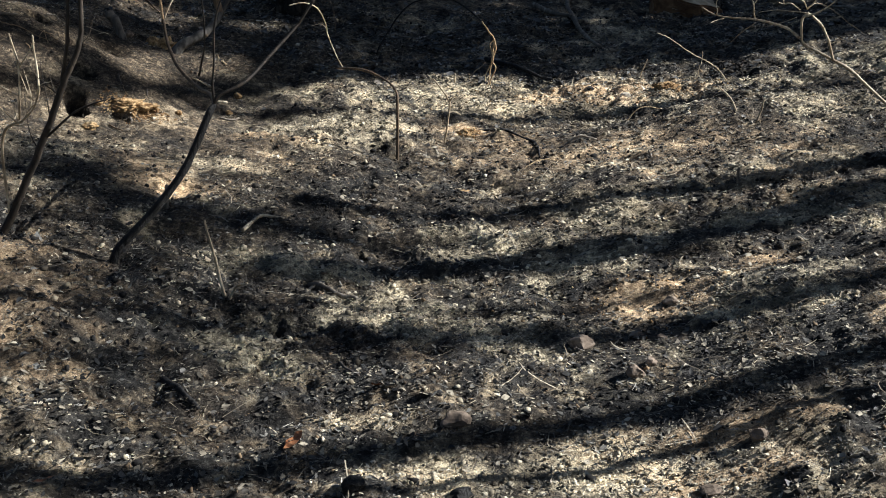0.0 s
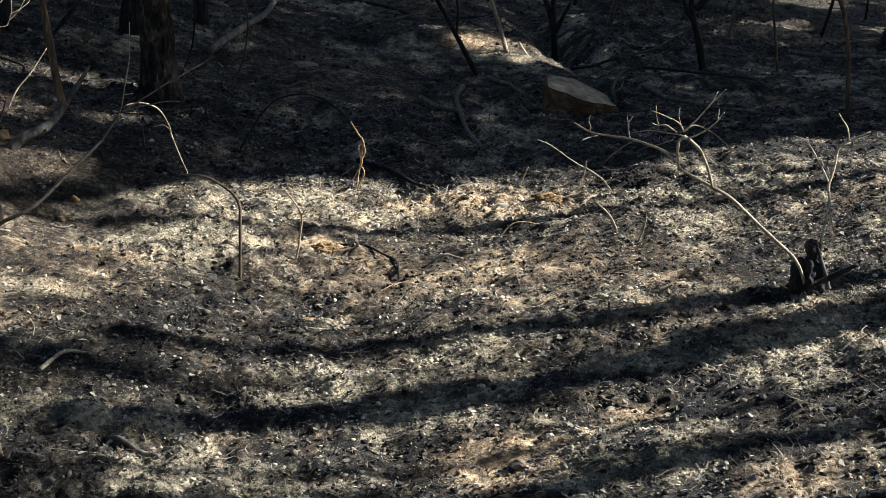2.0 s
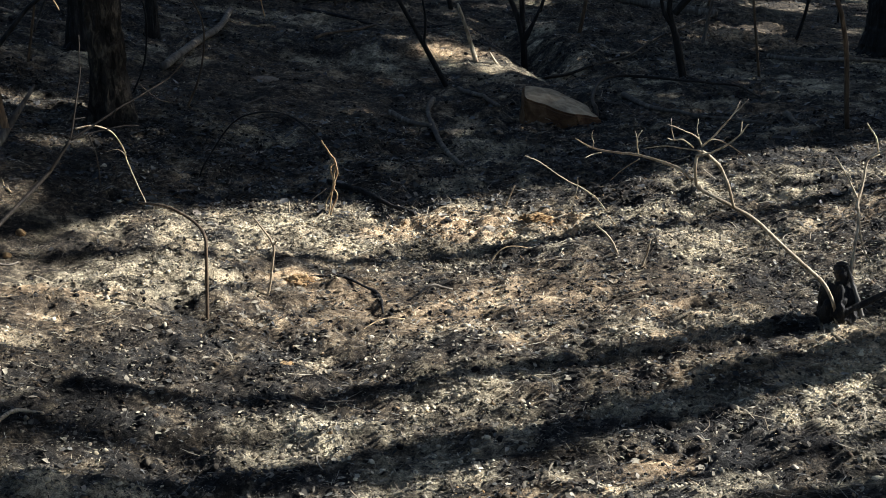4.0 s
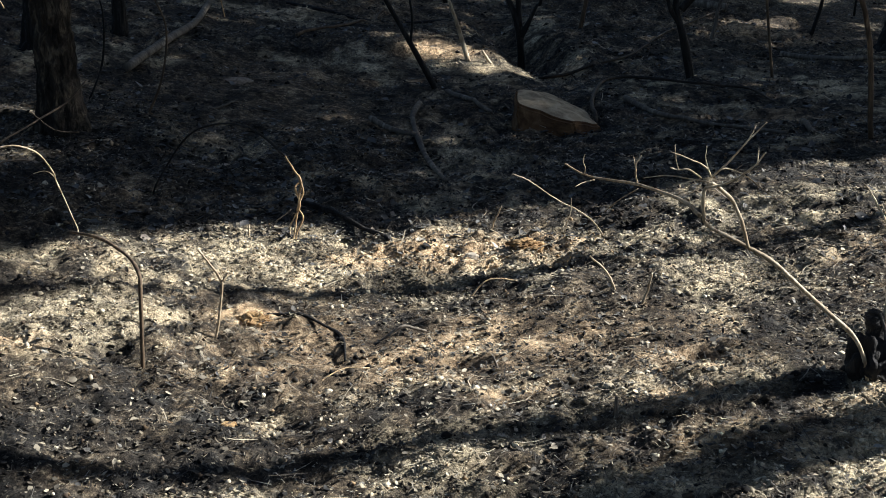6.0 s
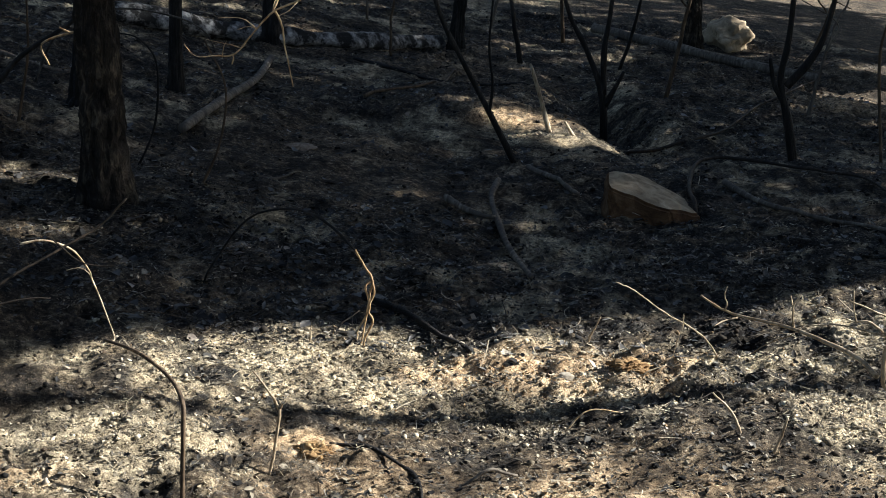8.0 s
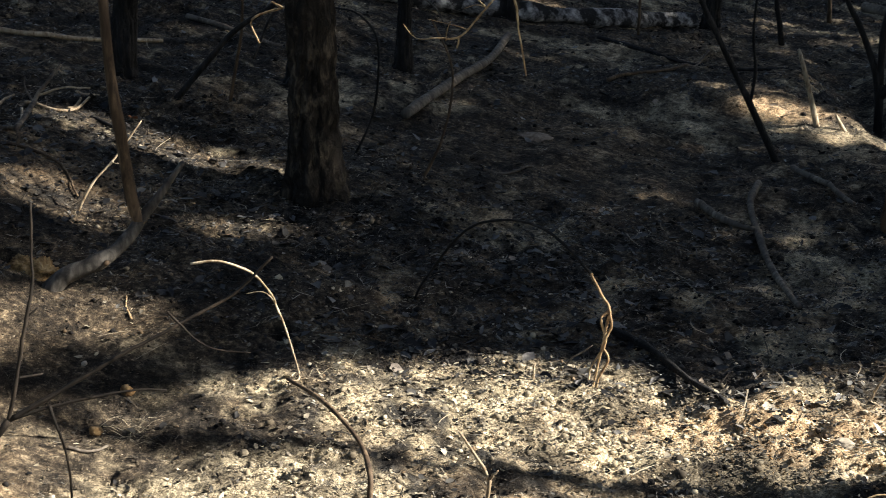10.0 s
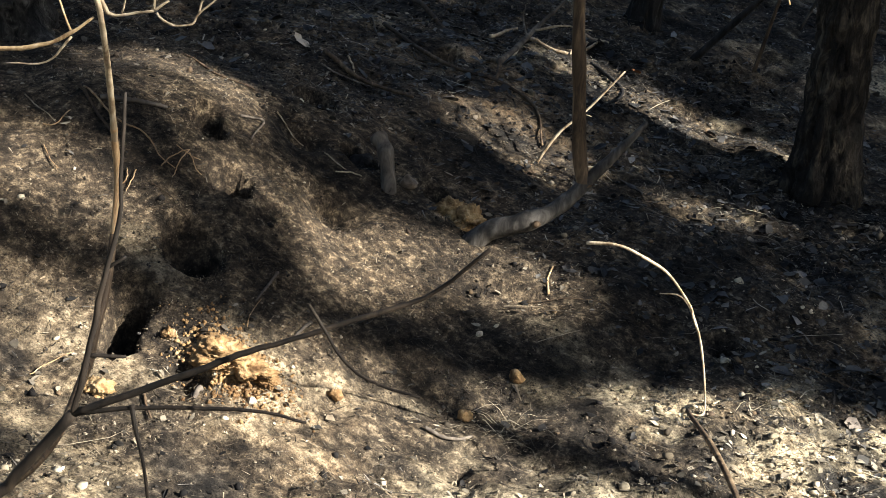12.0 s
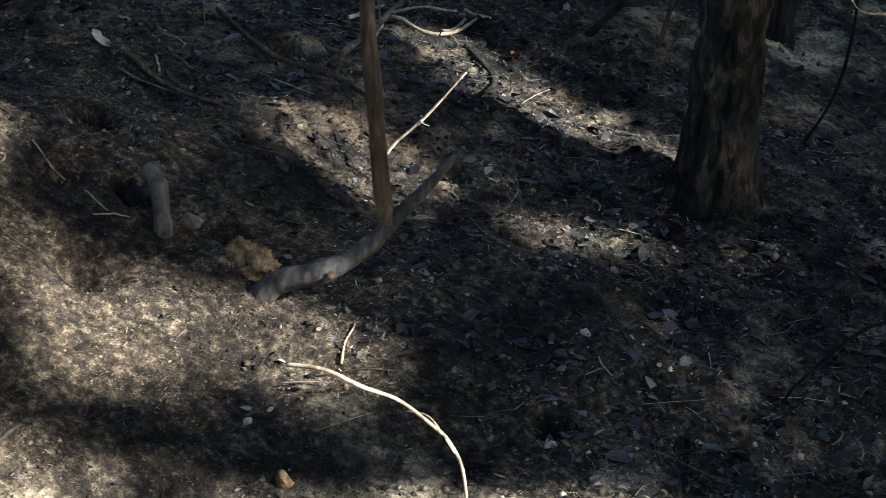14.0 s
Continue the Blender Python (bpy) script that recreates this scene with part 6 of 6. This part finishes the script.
def to_line(x, y, pts):
    best = np.full(x.shape, 1e9)
    for (ax, ay), (bx, by) in zip(pts, pts[1:]):
        dx, dy = bx - ax, by - ay
        f = np.clip(((x - ax) * dx + (y - ay) * dy) / (dx * dx + dy * dy), 0, 1)
        best = np.minimum(best, np.hypot(x - ax - f * dx, y - ay - f * dy))
    return best


# unseen screen of leaves, kept only where the floor is to lie dark
def shade_crowns(east=8.0):
    rng = np.random.default_rng(9)
    edge = np.array(EDGE)
    n = 230000
    x, y, z = east + rng.normal(0, 0.22, n), rng.uniform(4.2, 17.0, n), rng.uniform(1.6, 9.0, n)
    fx, fy = floor_below(x, y, z)
    inside = (fx > -3.7) & (fx < 3.2)
    far = fy > 6.6
    size = np.where(far, rng.uniform(0.08, 0.13, n), rng.uniform(0.04, 0.07, n))
    keep = (fy - np.interp(fx, edge[:, 0], edge[:, 1]) > 0.035 + 0.03 * vnoise(fx * 5, fy * 2, 5)) & (inside | (rng.uniform(0, 1, n) < 0.25))
    keep &= ~far | (rng.uniform(0, 1, n) < np.where((fy > 8.4) & (vnoise(fx * 1.7, fy * 1.2, 6) > 0.1), 0.13, 0.3))
    for pts, r in FLECKS:
        ragged = 1 + 0.35 * vnoise(fx * 6, fy * 6, 8)
        keep &= to_line(fx, fy, pts) > (r + 0.05) * ragged
    thin = np.maximum(blob(fx, fy, -2.13, 4.12, 0.22, 0.11, 30), blob(fx, fy, -2.45, 4.15, 0.3, 0.13, 10))
    keep &= (thin < 0.4) | (rng.uniform(0, 1, n) < 0.27)
    x, y, z, size = x[keep], y[keep], z[keep], size[keep]
    owner = np.clip(np.round((y - 7.65) / 2.1), 0, 4)
    for t in range(5):
        y0 = 7.65 + t * 2.1
        ob = thing("tree", (east, y0, ground_z(east, y0)), "unseen tree, its leaves placed to shade the floor", "tree")
        link("trunk", tube([(east, y0, ground_z(east, y0) - 0.1), (east + 0.05, y0 + 0.1, 3), (east, y0, 8.5)], 0.13, 0.03, 10, 8, 0.1, 0.01, 400 + t), BARK, ob)
        mine = owner == t
        c = np.stack([x[mine], y[mine], z[mine]], 1)
        m = len(c)
        d, s, u = frame_of(rng, m, 0.9)
        a = size[mine][:, None]
        v = np.stack([c - d * a, c - s * a * 0.6, c + d * a, c + s * a * 0.6], 1)
        link("crown", mesh_from("crown", v, np.arange(4 * m).reshape(-1, 4)), LEAF, ob)


shade_crowns()


def thin_crown(at, y_span, z_span, n, label, seed):
    """A thinly leaved tree, unseen, added so that dappled shade falls on the near left of the floor."""
    rng = np.random.default_rng(seed)
    x0, y0 = at
    ob = thing("tree", (x0, y0, ground_z(x0, y0)), label, "tree")
    link("trunk", tube([(x0, y0, ground_z(x0, y0) - 0.1), (x0 + 0.1, y0 + 0.05, 2.5), (x0, y0, z_span[1])], 0.05, 0.015, 9, 8, 0.1, 0.01, seed), BARK, ob)
    k = 26
    hub = np.stack([rng.normal(x0, 0.3, k), rng.uniform(*y_span, k), rng.uniform(*z_span, k)], 1)
    for h in hub:
        link("limb", tube([(x0, y0, max(1.0, h[2] - 0.8)), tuple((h + [x0, y0, h[2]]) / 2), tuple(h)], 0.014, 0.005, 6, 4, 0.1, 0.004, seed), BARK, ob)
    c = hub[rng.integers(0, k, n)] + rng.normal(0, 1, (n, 3)) * [0.2, 0.21, 0.13]
    d, s, u = frame_of(rng, n, 0.9)
    a = rng.uniform(0.03, 0.06, n)[:, None]
    link("crown", mesh_from("crown", np.stack([c - d * a, c - s * a * 0.5, c + d * a, c + s * a * 0.5], 1), np.arange(4 * n).reshape(-1, 4)), LEAF, ob)


thin_crown((7.0, 3.8), (2.9, 4.75), (5.0, 5.75), 380, "unseen sparse tree added to dapple the near left floor", 21)
thin_crown((7.4, 4.6), (4.55, 5.02), (5.5, 6.0), 800, "unseen sparse tree added to darken the left edge", 22)
